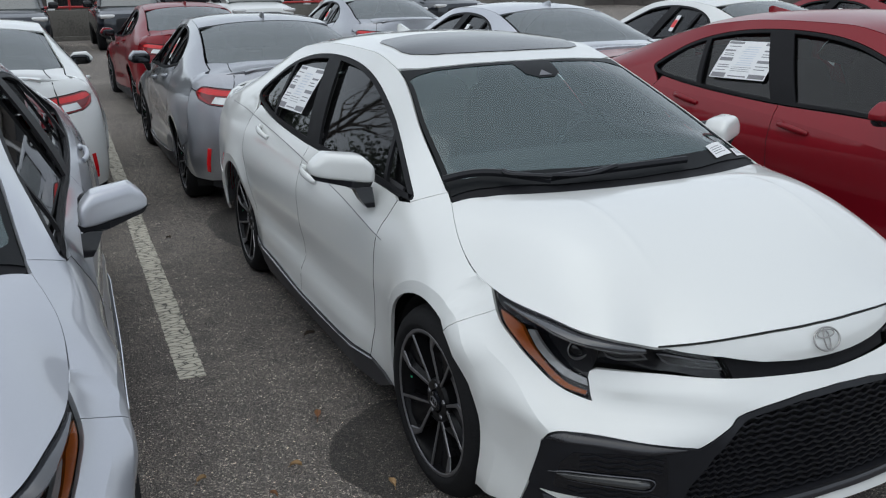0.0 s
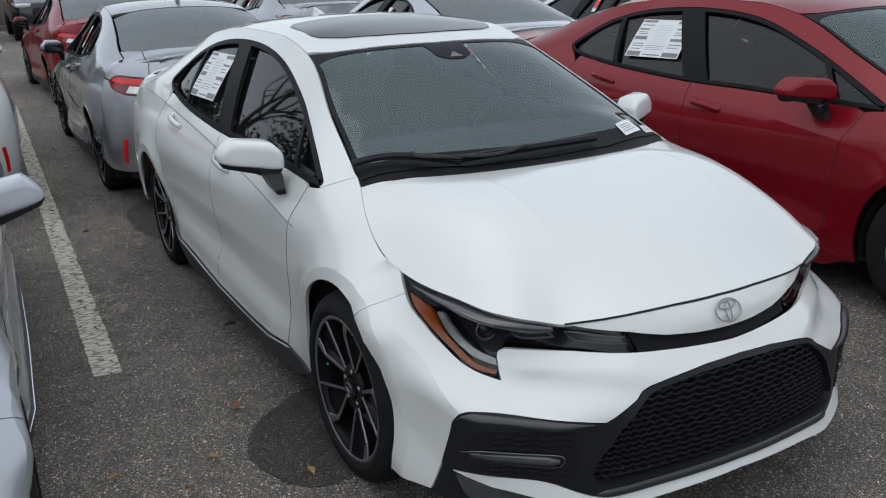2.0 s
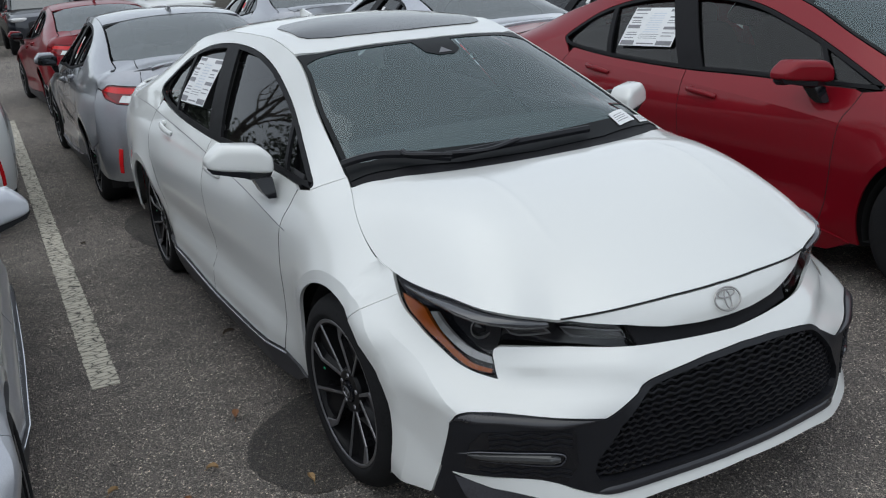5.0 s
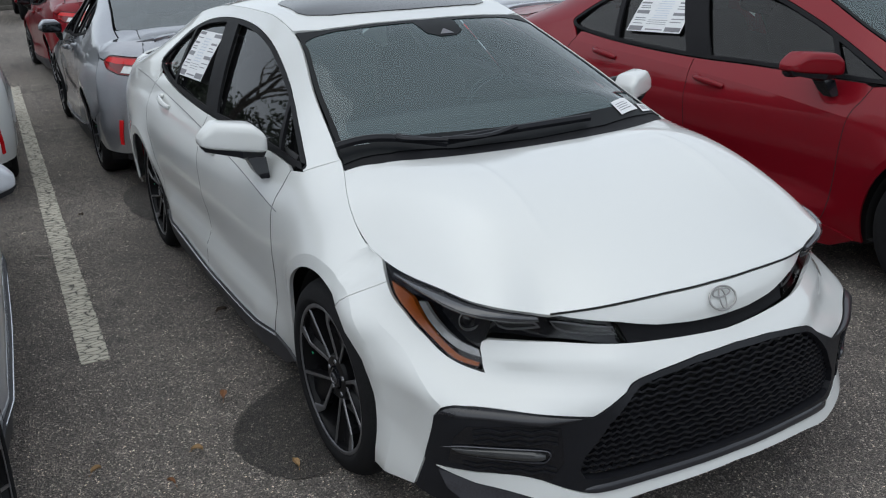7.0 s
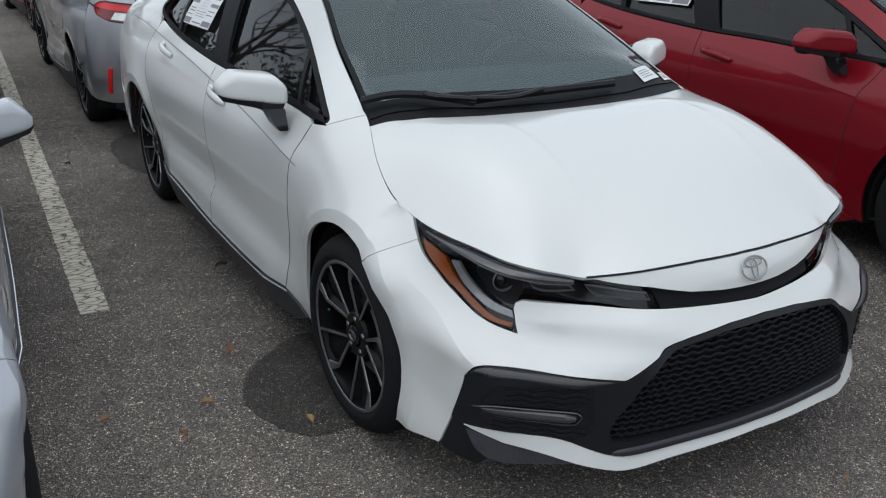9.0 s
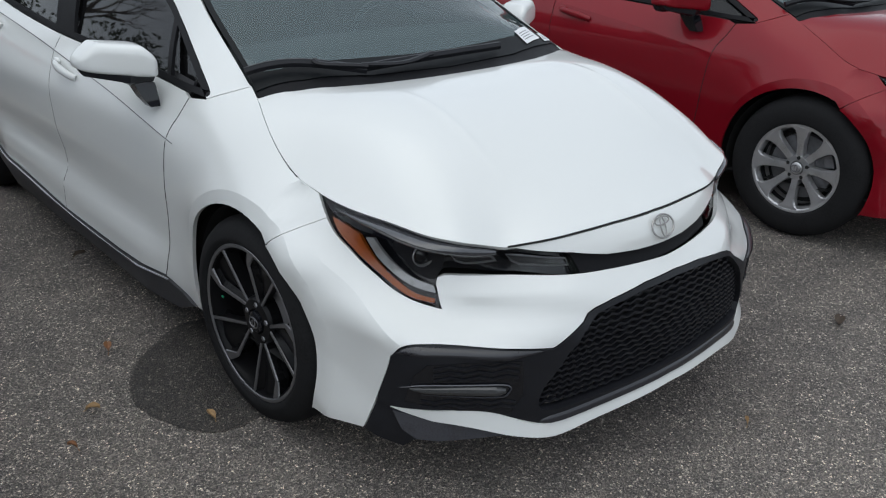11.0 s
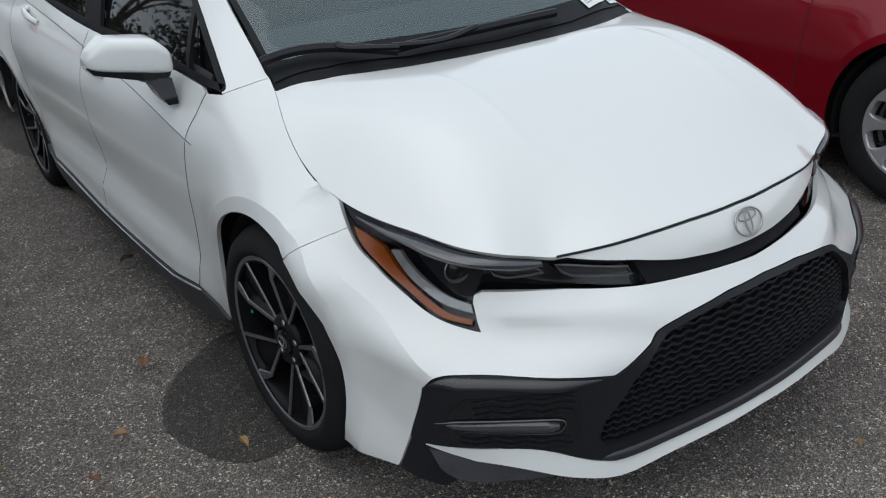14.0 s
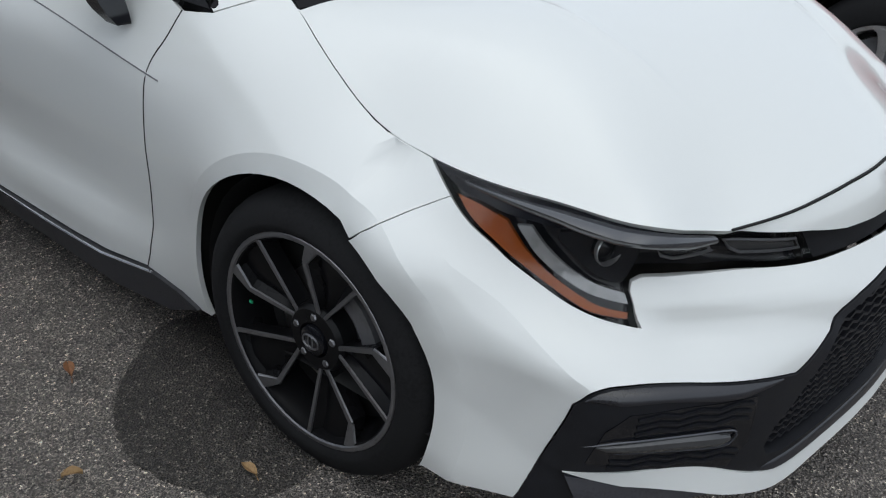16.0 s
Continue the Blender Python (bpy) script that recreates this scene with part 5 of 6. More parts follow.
    # mirrors
    def cap():
        v, f = superell((0, 0, 0), (0.104, 0.076, 0.070), 0.42, 0.45, 20, 36)
        out = []
        for x, y, z in v:
            k = (x + 0.106) / 0.212                # 1 at the inner end
            z = z * (0.12 + 0.88 * min(1, max(0, k) / 0.26) ** 0.75) * (1 - 0.42 * max(0, k - 0.80) / 0.2) if z > 0 else z * (0.30 + 0.16 * k)
            y = y * (0.80 + 0.2 * k) - 0.05 * (0.5 - k) * -1
            out.append((-0.888 + x, 1.580 + y + (0.5 - k) * 0.05, 0.964 + z + 0.016 * (0.5 - k)))
        return out, f
    for side in (1, -1):
        mk = (lambda f: f) if side == 1 else (lambda f: (lambda: mirror(f())))
        tag = "r" if side == 1 else "l"
        mir = part("side_mirror", mk(cap), colour, car, "painted door mirror cap", "mircap_" + tag)
        part("mirror_base", mk(lambda: join(loft([[(-0.994, 1.600, 0.958), (-0.97, 1.655, 0.955), (-0.79, 1.650, 0.938), (-0.780, 1.522, 0.932), (-0.87, 1.500, 0.938)], [(-0.978, 1.595, 0.936), (-0.955, 1.64, 0.934), (-0.80, 1.63, 0.914), (-0.787, 1.530, 0.910), (-0.87, 1.508, 0.916)], [(-0.90, 1.59, 0.922), (-0.89, 1.61, 0.922), (-0.82, 1.60, 0.902), (-0.81, 1.55, 0.898), (-0.86, 1.54, 0.904)]]))), MATT_BLACK, mir, "black lower mirror shell", "mirbase_" + tag)
        part("mirror_stalk", mk(lambda: loft([[(-0.852, 1.535, 0.915), (-0.852, 1.600, 0.915), (-0.785, 1.610, 0.905), (-0.785, 1.525, 0.905)], [(-0.830, 1.520, 0.86), (-0.830, 1.575, 0.86), (-0.785, 1.59, 0.855), (-0.785, 1.505, 0.855)], [(-0.812, 1.512, 0.833), (-0.812, 1.555, 0.833), (-0.785, 1.57, 0.835), (-0.785, 1.502, 0.835)]])), GLOSS_BLACK, mir, "", "mirstalk_" + tag)
        part("mirror_bezel", mk(lambda: superell((-0.880, 1.648, 0.964), (0.093, 0.026, 0.046), 0.5, 0.5, 10, 24)), MATT_BLACK, mir, "", "mirbezel_" + tag)
        part("mirror_glass", mk(lambda: superell((-0.880, 1.672, 0.964), (0.082, 0.006, 0.038), 0.4, 0.5, 8, 24)), MIRROR, mir, "mirror glass", "mirglass_" + tag)
    # handles
    for nm, hy in (("front", 2.225), ("rear", 3.02)):
        hz = 0.828 if nm == "front" else 0.908
        def handle(hy=hy, hz=hz):
            pts = [on(SIDE, hy - 0.095 + 0.19 * t, hz + 0.028 * (t - 0.5), 0.003 + 0.024 * math.sin(math.pi * min(1, max(0, t))) ** 0.5) for t in np.linspace(0, 1, 12)]
            return join(tube(pts, lambda k: 0.009 + 0.0035 * math.sin(math.pi * k), 10, False, 1.35), superell(on(SIDE, hy + 0.082, hz + 0.020, 0.006), (0.010, 0.024, 0.014), 0.8, 0.8, 8, 14))
        both("door_handle", handle, colour, car, "handle_" + nm)
    if sunroof:
        # the shade under the shoulder crease, drawn as a thin grey ribbon
        both("crease_shade", lambda: ribbon([(y, float(crease_z(y))) for y in np.linspace(1.385, 3.9, 40)], SIDE, 0.0006, 0.0032, 0.004), GREY_TRIM, car, "crease", "dark line along the shoulder of the doors")
    skirt = [(1.33, 0.205), (1.46, 0.245)] + [(y, float(skirt_z(y))) for y in np.linspace(1.50, 3.2, 14)] + [(3.26, 0.31), (3.30, 0.22), (3.20, 0.165), (1.45, 0.150)]
    both("side_skirt", lambda: panel(skirt, SIDE, 0.04, 0.001, 0.03, 0.010), SKIRT if sport else colour, car, "skirt", "black side skirt" if sport else "")
    both("skirt_strip", lambda: tube([on(SIDE, y, float(skirt_z(y)), 0.012) for y in np.linspace(1.48, 3.2, 20)], 0.0035, 6), CHROME, car, "skirt_strip", "thin bright strip")
    # tail
    bump_r = [(0.0, 0.910), rx(0.30, 0.913), rx(0.29, 0.855), rx(0.56, 0.809), rx(0.72, 0.828), ry(4.33, 0.865), ry(4.28, 0.916), ry(4.215, 0.928), ry(4.205, 0.55), ry(4.05, 0.50), ry(4.03, 0.33), ry(4.10, 0.28), rx(0.74, 0.27), rx(0.45, 0.30), (0.0, 0.30)]
    part("rear_bumper", lambda: panel(full(bump_r), REAR_ALL, 0.04), colour, car, "", "rear_bumper")
    both("rear_diffuser", lambda: panel([rx(0.74, 0.27), rx(0.45, 0.30), (0.0, 0.30), (0.0, 0.19), rx(0.60, 0.19), rx(0.74, 0.22)], REAR, 0.04, 0, 0.02, -0.012), MATT_BLACK, car, "diffuser", "black lower bumper")
    both("reflector", lambda: panel([rx(0.735, 0.517), rx(0.757, 0.519), rx(0.766, 0.342), rx(0.747, 0.339)], REAR, 0.02, 0, 0.01, 0.006), BRIGHT_RED, car, "reflector", "red vertical reflector")
    for o in both("tail_lamp", lambda: panel(TAIL_LAMP, REAR, 0.03, 0.001, 0.02, 0.003), DEEP_RED, car, "tail", "red tail lamp with clear lower lenses"):
        k = "r" if o is not None and o.data == MESHES["tail_r"] else "l"
        mk = (lambda f: f) if k == "r" else (lambda f: (lambda: mirror(f())))
        part("lamp_strip", mk(lambda: panel([ry(4.33, 0.939), rx(0.72, 0.943), rx(0.56, 0.927), rx(0.32, 0.905), rx(0.32, 0.881), rx(0.56, 0.888), rx(0.72, 0.900), ry(4.31, 0.915)], REAR, 0.03, 0.001, 0.003, 0.006)), BRIGHT_RED, o, "bright red strip", "strip_" + k)
        part("tail_edge", mk(lambda: panel([ry(4.31, 0.900), ry(4.345, 0.872), rx(0.72, 0.838), rx(0.72, 0.848), ry(4.36, 0.883), ry(4.33, 0.904)], REAR, 0.03, 0.001, 0.003, 0.006)), RED_LENS, o, "", "tedge_" + k)
        part("reverse_lens", mk(lambda: panel([rx(0.705, 0.840), rx(0.575, 0.827), rx(0.575, 0.878), rx(0.675, 0.886)], REAR, 0.03, 0.001, 0.003, 0.006)), CLEAR_LENS, o, "clear outer lens", "revouter_" + k)
        part("reverse_lens", mk(lambda: panel([rx(0.54, 0.823), rx(0.40, 0.845), rx(0.40, 0.867), rx(0.54, 0.878)], REAR, 0.03, 0.001, 0.003, 0.006)), CLEAR_LENS, o, "clear lower lens", "revlens_" + k)
        part("lamp_joint", mk(lambda: tube([on(REAR, *rx(0.557, z), 0.007) for z in np.linspace(0.807, 0.940, 4)], 0.006, 5)), CAVITY, o, "", "lampjoint_" + k)
    # inside and below
    def shell():
        secs = []
        for y in np.concatenate([[0.30, 0.45, 0.62], np.linspace(0.65, 4.2, 26), [4.35, 4.5]]):
            arch = min(abs(y - FRONT_AXLE), abs(y - REAR_AXLE))
            w_low = 0.52 if arch < 0.40 else (side_x(y, 0.25) - 0.045 if 0.55 < y < 4.2 else 0.5)
            zt = min(float(belt_z(y)) - 0.10, 0.80 if 0.5 < y < 1.25 else 2, float(crest_z(y)) - 0.12) if 0.5 < y < 4.3 else 0.5
            w_up = min(0.66, side_x(min(max(y, 0.6), 4.2), zt) - 0.05)
            zm = 0.70 if arch < 0.40 else 0.45
            zm = min(zm, zt - 0.02)
            secs.append([(-w_low, y, 0.17), (-w_low, y, zm), (-w_up, y, zm + 0.01), (-w_up, y, zt), (w_up, y, zt), (w_up, y, zm + 0.01), (w_low, y, zm), (w_low, y, 0.17)])
        return loft(secs)
    part("underbody", shell, CAVITY, car, "", "shell", 20)
    for ax, key in ((FRONT_AXLE, "f"), (REAR_AXLE, "r")):
        both("arch_liner", lambda: moved(lathe([(-0.80, 0.352), (-0.55, 0.360)], 24, "x", radians(-15), radians(200)), Matrix.Translation((0, ax, HUB_Z))), CAVITY, car, "liner_" + key)
    part("dashboard", lambda: loft([[(x, 1.22, 0.87), (x, 1.34, 0.955 + 0.02 * math.cos(x * 2)), (x, 1.62, 0.955 + 0.02 * math.cos(x * 2)), (x, 1.70, 0.90), (x, 1.70, 0.62), (x, 1.22, 0.62)] for x in np.linspace(-0.66, 0.66, 12)]), SEAT, car, "dark dashboard", "dash")
    for x in (-0.36, 0.36):
        part("front_seat", lambda: join(superell((x, 2.30, 0.52), (0.25, 0.28, 0.10), 0.5, 0.5), moved(superell((0, 0, 0), (0.24, 0.085, 0.33), 0.5, 0.5), Matrix.Translation((x, 2.58, 0.82)) @ Matrix.Rotation(radians(-14), 4, "X")), superell((x, 2.68, 1.17), (0.13, 0.055, 0.085), 0.5, 0.6)), SEAT, car, "dark cloth front seat", f"seat{x}")
    part("rear_bench", lambda: join(superell((0, 3.15, 0.55), (0.62, 0.26, 0.10), 0.4, 0.4), moved(superell((0, 0, 0), (0.60, 0.09, 0.32), 0.4, 0.4), Matrix.Translation((0, 3.48, 0.80)) @ Matrix.Rotation(radians(-22), 4, "X")), *[superell((x, 3.62, 1.10), (0.12, 0.06, 0.06), 0.5, 0.6) for x in (-0.36, 0, 0.36)]), SEAT, car, "dark rear bench seat", "bench")
    part("steering_wheel", lambda: moved(join(tube([(0.185 * math.cos(a), 0.185 * math.sin(a), 0) for a in np.linspace(0, 6.283, 32, endpoint=False)], 0.014, 8, True), superell((0, 0, -0.01), (0.08, 0.06, 0.03)), tube([(-0.18, 0, 0), (0.18, 0, 0)], 0.015)), Matrix.Translation((0.36, 1.80, 0.86)) @ Matrix.Rotation(radians(68), 4, "X")), MATT_BLACK, car, "black steering wheel", "steering")
    for x, left in ((-0.734, False), (0.734, True)):
        add_wheel(car, x, FRONT_AXLE, left, sport, 2.0 if sunroof else 0.0)
        add_wheel(car, x * 1.013, REAR_AXLE, left, sport)
    return car


# ---- ground ----
def asphalt_material(name, wet):
    """Worn asphalt: dark binder with stones of two sizes, paler patches; wet: darkened and smoother."""
    m, t, b = nodes_of(name)
    c = t.nodes.new("ShaderNodeNewGeometry")
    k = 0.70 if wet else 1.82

    def vor(scale):
        v = t.nodes.new("ShaderNodeTexVoronoi")
        v.inputs["Scale"].default_value = scale
        t.links.new(c.outputs["Position"], v.inputs["Vector"])
        return v

    def noise_at(scale, detail=5):
        n = t.nodes.new("ShaderNodeTexNoise")
        n.inputs["Scale"].default_value, n.inputs["Detail"].default_value = scale, detail
        t.links.new(c.outputs["Position"], n.inputs["Vector"])
        return n
    stones, grit = vor(175), vor(360)
    sep = t.nodes.new("ShaderNodeSeparateColor")
    t.links.new(stones.outputs["Color"], sep.inputs[0])
    base = ramp(t, sep.outputs[0], [(0.0, (0.078 * k, 0.073 * k, 0.068 * k)), (0.70, (0.115 * k, 0.107 * k, 0.098 * k)), (0.90, (0.172 * k, 0.158 * k, 0.140 * k)), (1.0, (0.42 * k, 0.39 * k, 0.34 * k))])
    sep2 = t.nodes.new("ShaderNodeSeparateColor")
    t.links.new(grit.outputs["Color"], sep2.inputs[0])
    fine = ramp(t, sep2.outputs[0], [(0.0, (0.32, 0.32, 0.32)), (0.65, (0.95, 0.95, 0.95)), (1.0, (2.2, 2.15, 2.05))])
    tone = ramp(t, noise_at(7).outputs[0], [(0.3, (0.815, 0.795, 0.812)), (0.7, (1.205, 1.162, 1.150))])
    wide = ramp(t, noise_at(0.6).outputs[0], [(0.3, (0.75, 0.75, 0.76)), (0.7, (1.25, 1.24, 1.22))])
    last = base
    for other in (fine, tone, wide):
        x = t.nodes.new("ShaderNodeMixRGB")
        x.blend_type = "MULTIPLY"
        x.inputs[0].default_value = 1
        t.links.new(last.outputs[0], x.inputs[1])
        t.links.new(other.outputs[0], x.inputs[2])
        last = x
    t.links.new(last.outputs[0], b.inputs["Base Color"])
    b.inputs["Roughness"].default_value = 0.55 if wet else 0.88
    bump(t, b, stones.outputs["Distance"], 1.0, 0.010)
    return m


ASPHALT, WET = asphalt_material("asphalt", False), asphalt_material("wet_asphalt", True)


def cracked_paint():
    """Thermoplastic road marking, crazed into small plates with dark cracks."""
    m, t, b = nodes_of("cracked_line_paint")
    g = t.nodes.new("ShaderNodeNewGeometry")
    mp = t.nodes.new("ShaderNodeMapping")
    mp.inputs["Scale"].default_value = (14, 30, 1)
    t.links.new(g.outputs["Position"], mp.inputs[0])
    v = t.nodes.new("ShaderNodeTexVoronoi")
    v.feature = "DISTANCE_TO_EDGE"
    v.inputs["Scale"].default_value = 1.0
    t.links.new(mp.outputs[0], v.inputs["Vector"])
    n = speckle(t, 18, 6)
    add = t.nodes.new("ShaderNodeMath")
    add.operation = "MULTIPLY_ADD"
    add.inputs[1].default_value, add.inputs[2].default_value = 0.16, -0.075
    t.links.new(n.outputs[0], add.inputs[0])
    add2 = t.nodes.new("ShaderNodeMath")
    t.links.new(add.outputs[0], add2.inputs[0])
    t.links.new(v.outputs["Distance"], add2.inputs[1])
    r = ramp(t, add2.outputs[0], [(0.02, (0.06, 0.058, 0.052)), (0.055, (0.38, 0.355, 0.295)), (0.2, (0.53, 0.50, 0.42))])
    t.links.new(r.outputs[0], b.inputs["Base Color"])
    b.inputs["Roughness"].default_value = 0.8
    bump(t, b, add2.outputs[0], 0.6, 0.004)
    return m


LINE_PAINT = cracked_paint()
LEAF_DRY = plain("dry_leaf", (0.22, 0.10, 0.045), 0.7, 0, 0.2, 200, 0, 0.4)
CONCRETE = plain("concrete", (0.13, 0.122, 0.108), 0.9, 0, 0.4, 20, 0, 0.3)
RED_PIPE = plain("red_pipe", (0.42, 0.03, 0.03), 0.45)
FACADE = plain("dark_facade", (0.10, 0.09, 0.085), 0.8, 0, 0.2, 6, 0, 0.35)


def flat(name, vf, material, label, category, kind="", group="", m=None):
    me = mesh_from(name, vf[0], vf[1], 30)
    me.materials.append(material)
    ob = new(name, me)
    if m is not None:
        ob.matrix_world = m
    return tagged(ob, label, category, group, kind)


SLOPE, BEND = 0.015, 4.7


def rise(y):
    """The car park climbs gently behind the first row."""
    return max(0.0, y - BEND) * SLOPE


def camber(x):
    """Beyond the line on the far side of the white car the ground lies a little higher."""
    return 0.04 * min(1.0, max(0.0, (x - 1.40) / 0.45))


gv = [(x, y, rise(min(y, 60)) + camber(x)) for y in (-2500, BEND, 60, 2500) for x in (-2500, 1.40, 1.85, 2500)]
flat("ground", (gv, [[4 * r + c, 4 * r + c + 1, 4 * r + c + 5, 4 * r + c + 4] for r in range(3) for c in range(3)]), ASPHALT, "worn dark grey asphalt of a car park", "ground", "structure")


def stripe(length, width, seed):
    """A painted line with ragged edges."""
    rnd = random.Random(seed)
    n = int(length / 0.02)
    left, right = [], []
    for i in range(n + 1):
        y = length * i / n
        up = rise(y + 2.2)
        w = width / 2 + rnd.uniform(-0.004, 0.003)
        e = rnd.uniform(-0.012, 0.012) if i in (0, n) else 0
        left.append((-w, y + e, 0.004 + up))
        right.append((w + rnd.uniform(-0.003, 0.003), y - e, 0.004 + up))
    v = left + right
    f = [[i, n + 1 + i, n + 2 + i, i + 1] for i in range(n)]
    low = [(x, y, z - 0.004) for x, y, z in v]
    k = len(v)
    f += [[i, i + 1, k + i + 1, k + i] for i in range(n)] + [[n + 2 + i, n + 1 + i, k + n + 1 + i, k + n + 2 + i] for i in range(n)] + [[n + 1, 0, k, k + n + 1]]
    return v + low, f


flat("parking_line", stripe(9.0, 0.115, 3), LINE_PAINT, "cracked and worn white parking line on the asphalt", "parking line", "structure", "parking lines", pose(-1.408, 2.19, 0, 0, 0, -1.2))
flat("parking_line", stripe(9.0, 0.115, 4), LINE_PAINT, "cracked and worn white parking line on the asphalt", "parking line", "structure", "parking lines", pose(1.30, 2.25, 0, 0, 0, -1.2))


def patch(points, seed):
    rnd = random.Random(seed)
    ring = [(p[0] + rnd.uniform(-0.006, 0.006), p[1] + rnd.uniform(-0.006, 0.006), 0.004 + rise(p[1])) for p in through_points(points, 8, True)]
    c = np.mean(np.array(ring), 0)
    n = len(ring)
    return ring + [tuple(c)], [[i, (i + 1) % n, n] for i in range(n)]


flat("wet_patch", patch([(-1.09, 1.2), (-1.07, 1.3), (-0.99, 1.44), (-0.87, 1.54), (-0.75, 1.60), (-0.60, 1.52), (-0.58, 1.0), (-0.83, 0.91), (-0.91, 0.91), (-0.99, 0.94), (-1.06, 1.06)], 1), WET, "dark wet patch on the asphalt beside a front wheel", "wet patch", "structure")
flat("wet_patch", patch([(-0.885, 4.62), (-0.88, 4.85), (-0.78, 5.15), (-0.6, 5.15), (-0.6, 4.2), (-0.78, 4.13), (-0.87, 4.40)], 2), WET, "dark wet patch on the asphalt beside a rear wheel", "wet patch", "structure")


def leaf(x, y, size, turn, material, label):
    """A small curled dry leaf."""
    rnd = random.Random(int(x * 1000 + y * 77))
    n, rows = 7, []
    for i in range(n):
        t = i / (n - 1)
        w = size * 0.26 * math.sin(math.pi * min(0.98, t + 0.04)) ** 0.8
        z = 0.012 + 0.010 * math.sin(t * 2.6) + rnd.uniform(0, 0.003)
        rows.append([((t - 0.5) * size, -w, z + 0.008), ((t - 0.5) * size, 0, z), ((t - 0.5) * size, w, z + 0.010), ((t - 0.5) * size, w * 0.98, z + 0.008), ((t - 0.5) * size, 0, z - 0.002), ((t - 0.5) * size, -w * 0.98, z + 0.006)])
    v, f = loft(rows)
    v, f = join((v, f), tube([(-size * 0.5, 0, 0.010), (-size * 0.72, 0.002, 0.004)], 0.0012, 5))
    lo = min(p[2] for p in v)
    v = [(p[0], p[1], p[2] - lo) for p in v]
    flat("leaf", (v, f), material, label, "leaf", "", "fallen leaves", pose(x, y, rise(y), 0, 0, turn))


LEAF_PALE = plain("pale_leaf", (0.30, 0.19, 0.09), 0.7, 0, 0.2, 200, 0, 0.3)
LEAF_DARK = plain("dark_leaf", (0.05, 0.035, 0.025), 0.8, 0, 0.2, 200, 0, 0.3)
for x, y, size, turn, mat in ((-1.027, 1.585, 0.050, 70, LEAF_DRY), (-1.205, 1.25, 0.045, -40, LEAF_PALE), (-0.945, 0.995, 0.045, 95, LEAF_PALE), (1.171, 0.091, 0.075, 20, LEAF_DARK), (0.30, -0.05, 0.025, 50, LEAF_PALE), (-0.82, 2.42, 0.055, 10, LEAF_DARK), (0.72, -0.32, 0.03, -30, LEAF_PALE), (-1.52, 1.30, 0.035, 15, LEAF_PALE), (-1.19, 4.56, 0.05, -60, LEAF_DARK), (-1.32, 1.10, 0.03, 130, LEAF_DRY), (1.02, -0.42, 0.04, 65, LEAF_DARK)):
    leaf(x, y, size, turn, mat, "dark dead leaf lying on the asphalt" if mat == LEAF_DARK else "dry brown leaf lying on the asphalt")


# ---- paper in and on the windows ----
def sheet(parent, surf, u0, u1, v0, v1, slant, key, left=False):
    """A price sheet on a side window: paper with grey blocks and lines of print as bars."""
    fix = mirror if left else (lambda f: f)

    def quad(a0, a1, b0, b1, lift):
        def at(a, b):
            return u0 + (u1 - u0) * a + slant * (b - 0.5), v0 + (v1 - v0) * b
        ring = [at(a0, b0), at(a1, b0), at(a1, b1), at(a0, b1)]
        return fix(panel(ring, surf, 0.08, 0.0, 0.0008, lift))
    page = part("price_sheet", quad(0, 1, 0, 1, -0.004), PAPER, parent, "white printed price sheet in the window")
    bars = [(0.02, 0.30, 0.92, 0.98), (0.70, 0.98, 0.90, 0.97), (0.02, 0.22, 0.72, 0.76), (0.02, 0.26, 0.46, 0.55), (0.72, 0.98, 0.44, 0.51), (0.02, 0.28, 0.02, 0.14), (0.70, 0.98, 0.03, 0.14), (0.34, 0.66, 0.05, 0.08), (0.74, 0.96, 0.74, 0.78), (0.05, 0.24, 0.60, 0.62), (0.05, 0.22, 0.65, 0.67), (0.74, 0.94, 0.60, 0.62), (0.74, 0.90, 0.66, 0.68), (0.05, 0.28, 0.84, 0.86), (0.32, 0.68, 0.30, 0.31), (0.32, 0.66, 0.25, 0.26), (0.32, 0.67, 0.20, 0.21), (0.05, 0.25, 0.34, 0.36), (0.05, 0.27, 0.28, 0.30), (0.05, 0.23, 0.20, 0.22), (0.73, 0.95, 0.34, 0.36), (0.73, 0.92, 0.26, 0.28)]
    for k, (a0, a1, b0, b1) in enumerate(bars):
        part("print_bar", quad(a0, a1, b0, b1, -0.0034), INK, page)
    for k in range(9):
        b = 0.36 + 0.06 * k
        part("faint_line", quad(0.36 + 0.02 * (k % 3), 0.64 - 0.015 * (k % 2), b, b + 0.02, -0.0034), PALE_INK, page)
    return page


def hang_tag(parent, surf, u, v, left=False):
    """A red and white strip tag inside a side window."""
    fix = mirror if left else (lambda f: f)
    t = part("hang_tag", fix(panel([(u - 0.035, v - 0.10), (u + 0.035, v - 0.10), (u + 0.06, v + 0.07), (u - 0.01, v + 0.07)], surf, 0.06, 0, 0.001, -0.004)), PAPER, parent, "white and red tag in the window")
    part("red_band", fix(panel([(u - 0.030, v - 0.06), (u + 0.040, v - 0.06), (u + 0.052, v + 0.02), (u - 0.018, v + 0.02)], surf, 0.06, 0, 0.001, -0.003)), RED_INK, t)


